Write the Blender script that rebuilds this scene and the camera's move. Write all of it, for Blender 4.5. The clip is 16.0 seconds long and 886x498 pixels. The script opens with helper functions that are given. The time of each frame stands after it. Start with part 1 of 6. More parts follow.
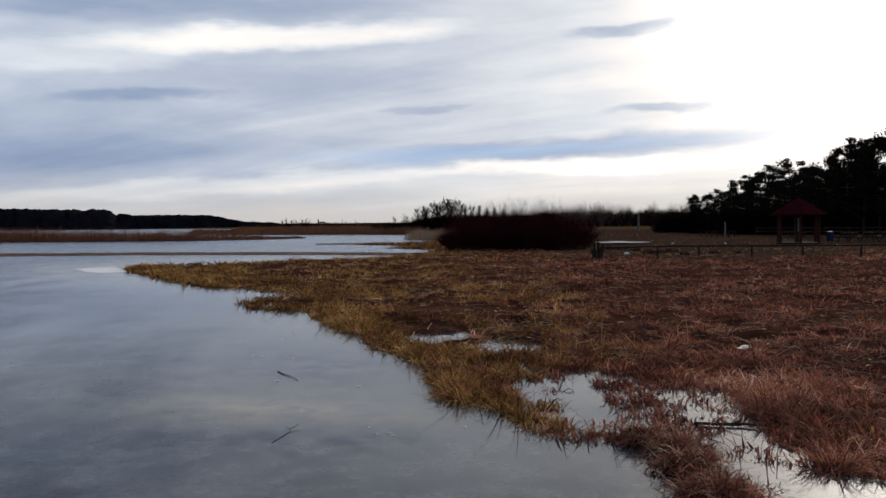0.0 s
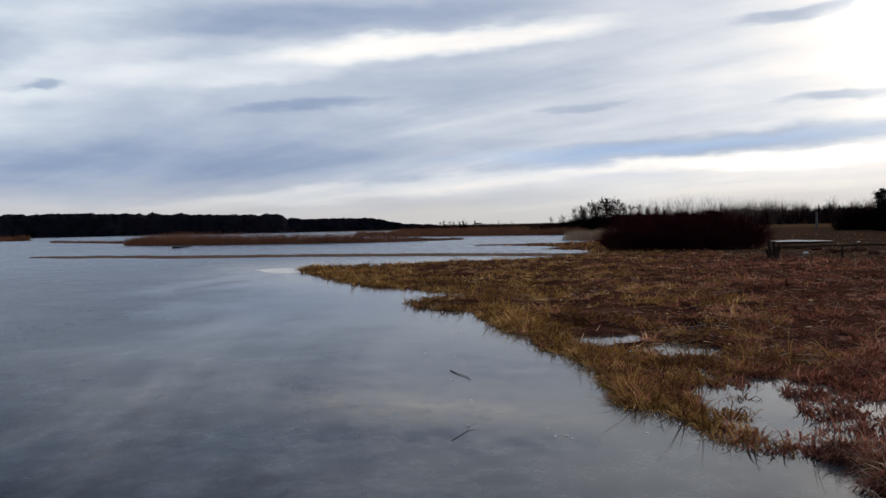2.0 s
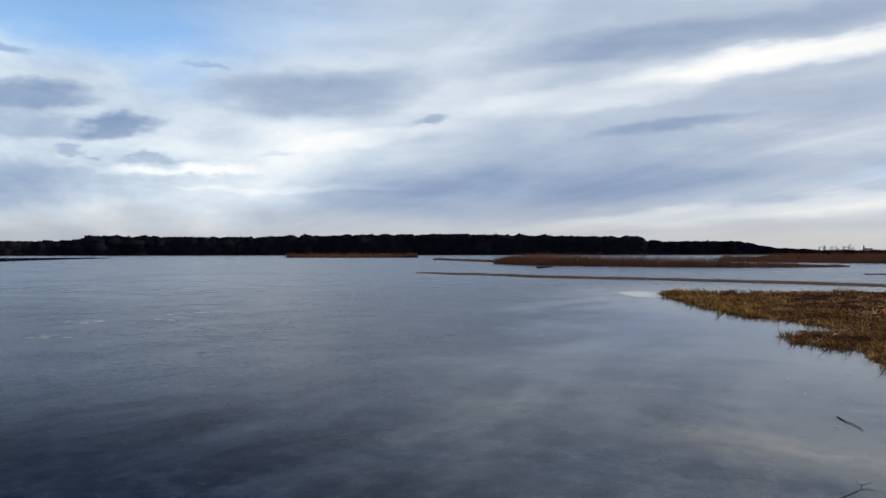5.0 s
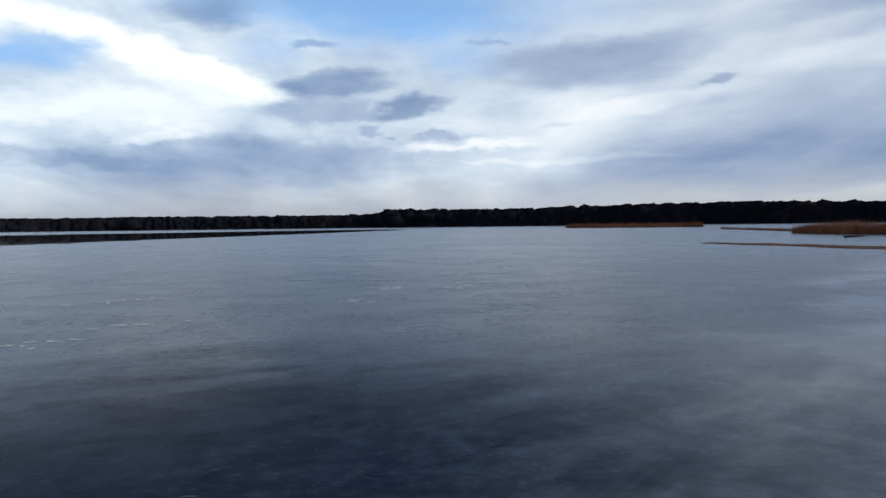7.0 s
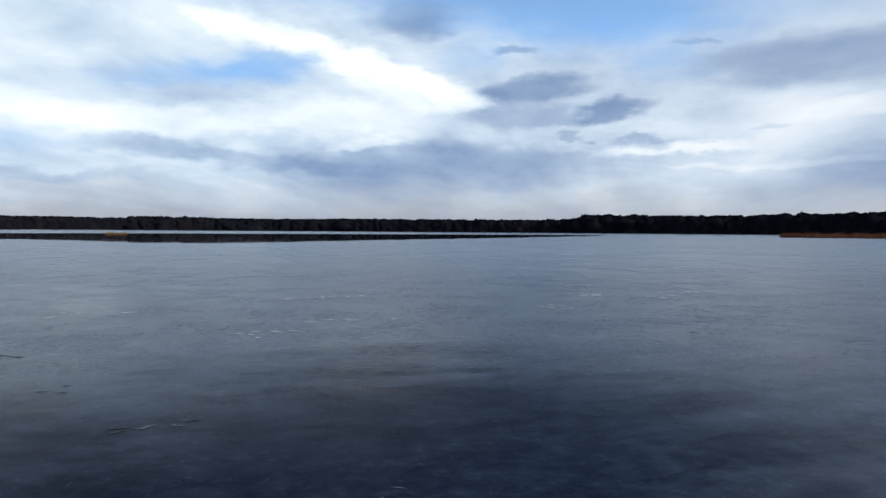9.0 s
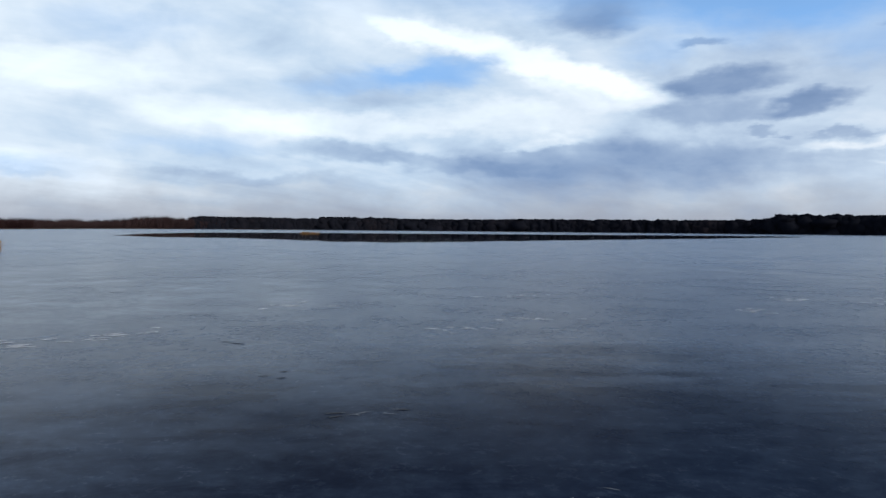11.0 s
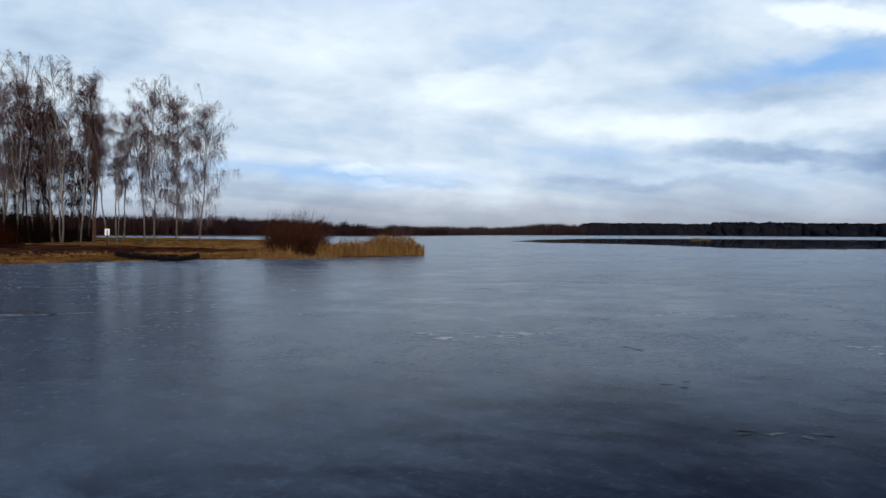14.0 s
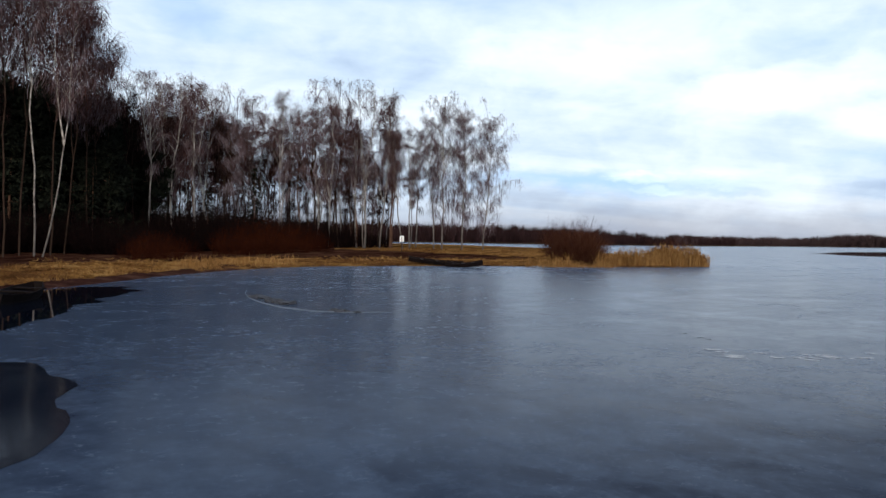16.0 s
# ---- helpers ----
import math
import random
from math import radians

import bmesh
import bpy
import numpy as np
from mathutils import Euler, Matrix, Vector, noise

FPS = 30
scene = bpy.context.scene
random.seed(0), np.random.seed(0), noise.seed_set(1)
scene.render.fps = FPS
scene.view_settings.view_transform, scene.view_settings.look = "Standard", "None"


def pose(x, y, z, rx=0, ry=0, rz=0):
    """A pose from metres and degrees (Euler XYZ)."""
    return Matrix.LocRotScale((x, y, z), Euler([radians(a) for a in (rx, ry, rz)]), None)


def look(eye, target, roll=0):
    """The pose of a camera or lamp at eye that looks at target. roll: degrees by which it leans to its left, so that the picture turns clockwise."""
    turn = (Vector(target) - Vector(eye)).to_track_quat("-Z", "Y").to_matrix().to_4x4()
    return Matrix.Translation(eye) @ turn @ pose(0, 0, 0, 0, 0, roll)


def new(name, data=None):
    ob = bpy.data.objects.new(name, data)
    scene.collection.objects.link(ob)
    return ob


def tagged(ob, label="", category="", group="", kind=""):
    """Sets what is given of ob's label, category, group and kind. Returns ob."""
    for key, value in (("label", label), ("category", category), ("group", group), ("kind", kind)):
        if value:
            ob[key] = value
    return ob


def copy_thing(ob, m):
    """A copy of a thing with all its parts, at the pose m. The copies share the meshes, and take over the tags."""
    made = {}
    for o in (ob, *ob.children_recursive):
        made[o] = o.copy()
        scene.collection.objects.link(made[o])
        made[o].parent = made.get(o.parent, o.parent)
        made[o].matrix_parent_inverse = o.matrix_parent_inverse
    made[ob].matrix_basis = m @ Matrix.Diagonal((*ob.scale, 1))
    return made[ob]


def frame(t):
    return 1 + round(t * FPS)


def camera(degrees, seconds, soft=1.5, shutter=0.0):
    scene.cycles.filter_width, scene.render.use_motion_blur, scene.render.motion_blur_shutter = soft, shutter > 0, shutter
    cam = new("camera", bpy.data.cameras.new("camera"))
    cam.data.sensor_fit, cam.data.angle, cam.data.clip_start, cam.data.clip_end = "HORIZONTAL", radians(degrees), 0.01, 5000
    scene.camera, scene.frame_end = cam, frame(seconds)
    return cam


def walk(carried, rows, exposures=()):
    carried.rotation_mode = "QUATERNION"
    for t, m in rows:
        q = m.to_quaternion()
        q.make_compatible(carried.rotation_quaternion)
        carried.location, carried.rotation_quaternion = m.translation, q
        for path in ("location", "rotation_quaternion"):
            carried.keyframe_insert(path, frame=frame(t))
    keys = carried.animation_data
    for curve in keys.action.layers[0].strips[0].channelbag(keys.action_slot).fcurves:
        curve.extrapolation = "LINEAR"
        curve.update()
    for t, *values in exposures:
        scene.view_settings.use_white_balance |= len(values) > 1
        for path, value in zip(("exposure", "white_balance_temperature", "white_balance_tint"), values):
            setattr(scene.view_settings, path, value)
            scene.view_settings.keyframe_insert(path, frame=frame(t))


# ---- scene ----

# ---------------------------------------------------------------- camera
cam = camera(59.76, 16.0, soft=1.45)
walk(cam, [
    (0, pose(0.024, 0.386, 1.980, 88.17, 0.53, 0.02)),
    (0.5, pose(0.009, 0.386, 1.982, 87.99, 0.26, 2.69)),
    (1, pose(-0.031, 0.379, 1.979, 87.84, 0.70, 6.00)),
    (1.5, pose(-0.085, 0.371, 1.987, 88.10, 1.23, 8.54)),
    (2, pose(-0.174, 0.383, 1.983, 88.40, 1.19, 11.57)),
    (2.5, pose(-0.242, 0.339, 1.988, 88.56, 1.13, 15.26)),
    (3, pose(-0.261, 0.289, 1.999, 88.89, 1.02, 19.40)),
    (3.5, pose(-0.246, 0.301, 2.007, 89.88, 0.89, 24.12)),
    (4, pose(-0.265, 0.348, 2.003, 90.34, 0.79, 29.52)),
    (6.3, pose(-0.224, 0.352, 2.038, 88.93, -0.16, 49.75)),
    (6.5, pose(-0.253, 0.412, 2.020, 88.60, 0.08, 52.40)),
    (7, pose(-0.250, 0.329, 2.029, 88.24, 0.65, 58.36)),
    (7.5, pose(-0.242, 0.322, 2.020, 88.67, 0.31, 61.94)),
    (8, pose(-0.293, 0.268, 2.021, 89.35, 0.15, 65.94)),
    (8.2, pose(-0.299, 0.264, 2.035, 89.26, 0.02, 67.50)),
    (10.3, pose(-0.387, 0.083, 2.000, 88.31, -0.66, 80.23)),
    (10.5, pose(-0.408, 0.023, 1.988, 88.42, -0.66, 81.44)),
    (11, pose(-0.381, -0.030, 1.993, 88.55, -0.53, 86.00)),
    (11.5, pose(-0.406, -0.057, 1.986, 88.46, -0.39, 90.70)),
    (12, pose(-0.366, -0.106, 1.984, 88.64, -0.25, 95.32)),
    (12.5, pose(-0.351, -0.138, 1.995, 88.65, -0.12, 98.06)),
    (13, pose(-0.384, -0.185, 1.985, 88.56, -0.41, 104.33)),
    (13.5, pose(-0.322, -0.203, 1.996, 88.45, -0.61, 110.28)),
    (14, pose(-0.367, -0.205, 1.987, 88.79, -0.32, 114.31)),
    (14.5, pose(-0.330, -0.202, 2.001, 88.81, -0.30, 118.99)),
    (15, pose(-0.286, -0.202, 2.000, 88.74, -0.67, 123.93)),
    (15.5, pose(-0.339, -0.291, 1.996, 88.85, -1.15, 130.23)),
    (16, pose(-0.321, -0.274, 1.989, 89.21, -0.95, 134.73)),
], exposures=[(0, 0.03, 6620, 12), (3.0, 0.04, 6560, 11), (5.0, 0.02, 6420, 10), (7.0, -0.04, 6200, 10), (8.5, -0.06, 6100, 10), (11.0, -0.17, 5880, 10), (12.7, -0.28, 5840, 10), (14.5, -0.2, 5840, 10), (15.5, -0.16, 5900, 10), (16.0, 0.11, 5950, 11)])


# ---------------------------------------------------------------- node helpers
class Nodes:
    """Short-hand for a node tree."""

    def __init__(self, tree):
        self.tree = tree
        tree.nodes.clear()

    def add(self, kind, ins=(), **props):
        n = self.tree.nodes.new(kind)
        for key, value in props.items():
            setattr(n, key, value)
        for key, value in dict(ins).items():
            self.put(n.inputs[key], value)
        return n

    def put(self, socket, value):
        if isinstance(value, bpy.types.NodeSocket):
            self.tree.links.new(value, socket)
        else:
            socket.default_value = value

    def math(self, op, a, b=0.0, c=0.0, clamp=False):
        return self.add("ShaderNodeMath", {0: a, 1: b, 2: c}, operation=op, use_clamp=clamp).outputs[0]

    def vec(self, op, a, b=(0, 0, 0)):
        n = self.add("ShaderNodeVectorMath", {0: a, 1: b}, operation=op)
        return n.outputs["Value"] if op in ("LENGTH", "DOT_PRODUCT") else n.outputs[0]

    def noise(self, vector, scale, detail=4.0, rough=0.55, distort=0.0):
        return self.add("ShaderNodeTexNoise", {"Vector": vector, "Scale": scale, "Detail": detail, "Roughness": rough, "Distortion": distort})

    def span(self, value, a, b, c=0.0, d=1.0, smooth=False):
        n = self.add("ShaderNodeMapRange", {"Value": value, "From Min": a, "From Max": b, "To Min": c, "To Max": d})
        n.interpolation_type = "SMOOTHSTEP" if smooth else "LINEAR"
        return n.outputs[0]

    def ramp(self, value, stops):
        n = self.add("ShaderNodeValToRGB", {0: value})
        e = n.color_ramp.elements
        while len(e) < len(stops):
            e.new(0.5)
        for el, (p, col) in zip(e, stops):
            el.position, el.color = p, (*col, 1) if len(col) == 3 else (col[0], col[0], col[0], 1)
        return n.outputs[0]

    def mix(self, fac, a, b, blend="MIX"):
        n = self.add("ShaderNodeMix", data_type="RGBA", blend_type=blend)
        self.put(n.inputs[0], fac)
        for i, v in ((6, a), (7, b)):
            self.put(n.inputs[i], (*v, 1) if isinstance(v, tuple) and len(v) == 3 else v)
        return n.outputs[2]


# ---------------------------------------------------------------- sky, sun
SUN_TURN, SUN_UP = 38.0, 21.0          # degrees clockwise from +y, and above the horizon

to_sun = Vector((math.sin(radians(SUN_TURN)) * math.cos(radians(SUN_UP)), math.cos(radians(SUN_TURN)) * math.cos(radians(SUN_UP)), math.sin(radians(SUN_UP))))


def build_sky():
    world = bpy.data.worlds.new("sky")
    scene.world = world
    world.use_nodes = True
    N = Nodes(world.node_tree)
    way = N.add("ShaderNodeTexCoord").outputs["Generated"]
    xyz = N.add("ShaderNodeSeparateXYZ", {0: way}).outputs
    deg = 57.29578
    u = N.math("MULTIPLY", N.math("ARCTAN2", xyz[0], xyz[1]), deg)
    v = N.math("MULTIPLY", N.math("ARCSINE", xyz[2]), deg)
    # ragged edges: the directions are stirred before the clouds are laid out
    flat = N.vec("MULTIPLY", way, (1.0, 1.0, 4.5))
    stir = N.vec("SUBTRACT", N.noise(flat, 6.0, 4.0, 0.55).outputs["Color"], (0.5, 0.5, 0.5))
    stir = N.vec("MULTIPLY", stir, (8.0, 2.0, 0.0))
    heap = N.vec("MULTIPLY", way, (1.0, 1.0, 2.0))
    curl = N.vec("SUBTRACT", N.noise(heap, 18.0, 4.0, 0.55).outputs["Color"], (0.5, 0.5, 0.5))
    curl = N.vec("MULTIPLY", curl, N.add("ShaderNodeCombineXYZ", {0: N.span(u, -38, -62, 1.6, 3.4, True), 1: N.span(u, -38, -62, 0.6, 2.2, True)}).outputs[0])
    stir = N.vec("ADD", stir, curl)
    place = N.vec("ADD", N.add("ShaderNodeCombineXYZ", {0: u, 1: v}).outputs[0], stir)
    # a high sheet of cloud, seen in perspective
    up = N.math("ADD", N.math("MAXIMUM", xyz[2], 0.0), 0.10)
    sheet = N.add("ShaderNodeCombineXYZ", {0: N.math("DIVIDE", xyz[0], up), 1: N.math("DIVIDE", xyz[1], up)}).outputs[0]
    # its streaks run along one bearing
    along = N.math("MULTIPLY", N.vec("DOT_PRODUCT", sheet, (-0.866, 0.5, 0)), 0.24)
    across = N.vec("DOT_PRODUCT", sheet, (0.5, 0.866, 0))
    sheet = N.add("ShaderNodeCombineXYZ", {0: along, 1: across}).outputs[0]
    veil = N.noise(sheet, 0.85, 5.0, 0.52, 0.4).outputs[0]
    wisp = N.noise(flat, 8.0, 4.0, 0.55, 0.3).outputs[0]
    base = N.ramp(N.span(u, -180, 180), [
        (0.0, (0.8,)), (0.08, (0.82,)), (0.14, (0.85,)), (0.19, (0.90,)), (0.24, (0.85,)), (0.29, (0.74,)), (0.34, (0.73,)), (0.42, (0.57,)),
        (0.48, (0.62,)), (0.53, (0.78,)), (0.575, (0.98,)), (0.65, (1.05,)), (0.75, (0.75,)), (1.0, (0.7,))])
    b = N.math("MULTIPLY_ADD", N.math("SUBTRACT", veil, 0.5), 0.78, base)
    b = N.math("MULTIPLY_ADD", N.math("SUBTRACT", wisp, 0.5), 0.26, b)
    # heaped cloud over the middle of the lake
    heaps = N.noise(heap, 8.0, 5.0, 0.54, 0.3).outputs[0]
    b = N.math("MULTIPLY_ADD", N.math("SUBTRACT", heaps, 0.5), N.span(u, -38, -62, 0.0, 0.7, True), b)

    def blobs(rows, start, rim=1.3, core=0.4):
        total = start
        for az, el, wide, high, tilt, value in rows:
            m = N.add("ShaderNodeMapping", {"Vector": place, "Location": (-az, el, 0), "Rotation": (0, 0, radians(tilt)), "Scale": (wide, high, 1)}, vector_type="TEXTURE")
            total = N.math("ADD", total, N.span(N.vec("LENGTH", m.outputs[0]), rim, core, 0.0, value, True))
        return total

    bright = [(12, 13.3, 13, 0.9, 4, 0.40), (26, 11.4, 9, 1.1, 6, 0.16), (-27, 13, 15, 9, 0, 0.35), (14, 3.1, 19, 0.7, 4, 0.20),
              (-14, 4.1, 15, 0.6, 0, 0.35), (-10, 2.9, 20, 1.2, 0, 0.15), (57, 6.1, 6, 0.5, 0, 0.26), (42, 8.6, 6, 0.7, 6, 0.14), (38, 12, 14, 4, 0, 0.10), (50, 7.5, 9, 2.2, 0, 0.18)]
    white = [(80, 12.4, 9.5, 1.1, -14, 0.40), (74, 10.1, 5, 1.6, -8, 0.34), (80, 8.2, 9, 1.6, 0, 0.26), (94, 7.5, 8, 1.1, 0, 0.26), (78, 6.4, 3, 0.5, 0, 0.22), (88.5, 13.9, 3.5, 0.8, -15, 0.3),
             (120.8, 4.65, 3.2, 0.4, -4, 0.34), (118.6, 3.75, 2.4, 0.3, -4, 0.26), (50, 4.9, 10, 0.3, 0, 0.1), (112, 10.2, 7, 1.8, 8, 0.2), (127, 12.6, 8, 2.0, -5, 0.16), (104, 8.2, 5, 1.2, 0, 0.16), (137, 9.5, 6, 1.4, 0, 0.14)]
    dark = [(18, 15.1, 17, 1.2, 3, -0.22), (28, 4.8, 16, 2.8, 4, -0.16), (-15.8, 8, 4.2, 0.4, 0, -0.3), (-13.4, 13.7, 4.4, 0.45, 6, -0.3),
            (20.7, 8.9, 4.6, 0.5, 5, -0.2), (1, 8.6, 2.8, 0.25, 4, -0.12), (-12, 5.6, 16, 0.9, 2, -0.27), (5, 9.6, 11, 2, 0, -0.10),
            (36, 13.6, 11, 0.9, 5, -0.09), (38.8, 9.75, 1.7, 0.26, 0, -0.28), (49.6, 7.3, 1.4, 0.3, 0, -0.14)]
    grey = [(36, 4.2, 17, 2.2, 2, -0.13), (66.0, 10.2, 4.5, 1.1, 4, -0.40), (60.6, 8.4, 2.5, 0.85, 12, -0.40), (67.4, 12.9, 2.3, 0.4, 6, -0.32), (75, 15.2, 5, 1.4, 0, -0.34), (66.5, 8.2, 4.5, 1.0, 0, -0.24),
            (58.4, 6.5, 2.4, 0.42, 0, -0.24), (62.6, 7.0, 1.0, 0.22, 0, -0.2), (46.5, 11.5, 8.5, 1.8, 3, -0.30), (54.6, 13.0, 1.6, 0.35, 0, -0.2),
            (74.5, 4.3, 15, 2.3, 2, -0.27), (67.5, 5.2, 6, 1.6, 0, -0.10), (92.5, 5.6, 5.5, 0.8, -3, -0.17), (86, 4.9, 7, 0.7, -4, -0.16), (100, 3.4, 9, 0.6, 0, -0.14), (115, 3.6, 2.6, 0.3, -3, -0.12)]
    gaps = [(86.3, 11.3, 4.8, 1.2, 6, 0.78), (93, 10.6, 5, 0.8, 6, 0.4), (61, 14.6, 10, 2.4, -2, 0.55), (66, 17.5, 20, 3.0, -3, 0.8), (57, 11.6, 3.2, 1.2, 0, 0.35), (70.5, 12.6, 3, 0.9, 0, 0.3),
            (120.5, 4.1, 8, 0.85, -2, 0.5), (128, 4.6, 6, 0.9, 0, 0.35), (-5, 5.3, 15, 0.5, 2, 0.35), (152, 15, 4, 1.5, 0, 0.25), (108, 13.6, 6, 1.2, 6, 0.2), (104, 5.8, 6, 0.7, 0, 0.25)]
    b = blobs(grey, blobs(dark, blobs(white, blobs(bright, b))))
    cloud = N.ramp(N.math("MULTIPLY", b, 0.8), [
        (0.0, (0.15, 0.23, 0.39)), (0.24, (0.293, 0.378, 0.545)), (0.44, (0.474, 0.552, 0.685)), (0.62, (0.72, 0.785, 0.865)),
        (0.78, (0.97, 0.97, 0.975)), (1.0, (1.25, 1.22, 1.2))])
    side = N.vec("DOT_PRODUCT", way, (math.sin(radians(SUN_TURN)), math.cos(radians(SUN_TURN)), 0.0))
    cloud = N.mix(1.0, cloud, N.mix(N.span(side, -0.6, 0.8), (0.93, 1.0, 1.02), (1.03, 1.0, 0.96)), "MULTIPLY")
    low = N.span(N.vec("DOT_PRODUCT", place, (0, 1, 0)), 0.2, 4.6, 0.85, 0.0, True)
    cloud = N.mix(low, cloud, N.mix(N.span(side, -0.4, 0.8), (0.41, 0.41, 0.44), (0.62, 0.60, 0.565)))
    sky = N.add("ShaderNodeTexSky", sky_type="NISHITA", sun_disc=False, sun_elevation=radians(SUN_UP), sun_rotation=radians(SUN_TURN))
    clear = N.mix(1.0, sky.outputs[0], (0.075, 0.075, 0.08), "MULTIPLY")
    clear = N.mix(N.span(v, 14.0, 26.0, 0.75, 0.0), clear, (0.31, 0.63, 1.12))
    clear = N.mix(1.0, clear, N.mix(N.span(v, 16.0, 30.0), (1, 1, 1), (0.24, 0.36, 0.58)), "MULTIPLY")
    # the cloud thins out overhead
    far_side = N.span(side, 0.55, -0.25, 0.0, 1.0, True)
    high = N.math("ADD", N.math("MULTIPLY", N.span(v, 14.0, 24.0, 0.0, 0.95, True), N.span(far_side, 0, 1, 0.12, 1.0)), N.math("MULTIPLY", N.math("SUBTRACT", veil, 0.5), N.span(v, 12.0, 22.0, 0.0, 1.2)))
    gap = N.math("MINIMUM", N.math("ADD", blobs(gaps, 0.0, 1.5, 0.1), N.math("MAXIMUM", high, 0.0)), 0.88)
    # the veiled sun: cloud that glows far brighter than the rest
    near_sun = N.vec("DOT_PRODUCT", way, tuple(to_sun))
    glow = N.math("ADD", N.span(near_sun, 0.955, 0.995, 0.0, 3.4, True), N.span(near_sun, 0.90, 0.97, 0.0, 0.25, True))
    total = N.mix(1.0, N.mix(gap, cloud, clear), N.vec("MULTIPLY", N.add("ShaderNodeCombineXYZ", {0: glow, 1: glow, 2: glow}).outputs[0], (1.0, 0.94, 0.84)), "ADD")
    out = N.add("ShaderNodeBackground", {0: total, 1: 1.0})
    N.add("ShaderNodeOutputWorld", {0: out.outputs[0]})


build_sky()
sun = new("sun", bpy.data.lights.new("sun", "SUN"))
sun.data.energy, sun.data.angle, sun.data.color = 2.2, radians(9), (1.0, 0.86, 0.68)
sun.matrix_world = look(to_sun * 100, (0, 0, 0))


# ---------------------------------------------------------------- materials
def surface(name, stops, scale=3.0, rough=0.8, bump=0.0, bump_scale=20.0, island=0.0, random_ob=0.0, stretch=(1, 1, 1), metal=0.0, spec=0.06, fine=None, patches=0.0, leafy=0.0):
    """Two scales of mottling through a colour ramp, per-piece variation and a fine relief; leafy lets light through thin blades."""
    m = bpy.data.materials.new(name)
    m.use_nodes = True
    N = Nodes(m.node_tree)
    where = N.add("ShaderNodeTexCoord").outputs["Object"]
    where = N.vec("MULTIPLY", where, stretch)
    big = N.noise(where, scale, 5.0, 0.6).outputs[0]
    small = N.noise(where, fine or scale * 9, 3.0, 0.6).outputs[0]
    f = N.math("ADD", N.math("MULTIPLY", big, 0.65), N.math("MULTIPLY", small, 0.35))
    f = N.span(f, 0.37, 0.63) if patches else N.span(f, 0.3, 0.7)
    if island:
        r = N.add("ShaderNodeNewGeometry").outputs["Random Per Island"]
        f = N.math("ADD", N.math("MULTIPLY", f, 1 - island), N.math("MULTIPLY", r, island))
    if random_ob:
        r = N.add("ShaderNodeObjectInfo").outputs["Random"]
        f = N.math("ADD", N.math("MULTIPLY", f, 1 - random_ob), N.math("MULTIPLY", r, random_ob))
    if patches:
        wide = N.span(N.noise(N.vec("MULTIPLY", where, (1, 1, 0)), scale * 0.32, 4.0, 0.62, 0.6).outputs[0], 0.34, 0.66)
        f = N.math("MULTIPLY_ADD", N.math("SUBTRACT", wide, 0.5), patches, f, clamp=True)
    col = N.ramp(f, stops)
    ins = {"Base Color": col, "Roughness": N.span(small, 0.2, 0.8, rough - 0.08, min(1, rough + 0.08)), "Metallic": metal, "Specular IOR Level": spec}
    if bump:
        ins["Normal"] = N.add("ShaderNodeBump", {"Strength": bump, "Distance": 0.03, "Height": N.noise(where, bump_scale, 4.0, 0.6).outputs[0]}).outputs[0]
    b = N.add("ShaderNodeBsdfPrincipled", ins)
    if leafy:
        b = N.add("ShaderNodeMixShader", {0: leafy, 1: b.outputs[0], 2: N.add("ShaderNodeBsdfTranslucent", {0: col}).outputs[0]})
    N.add("ShaderNodeOutputMaterial", {0: b.outputs[0]})
    return m


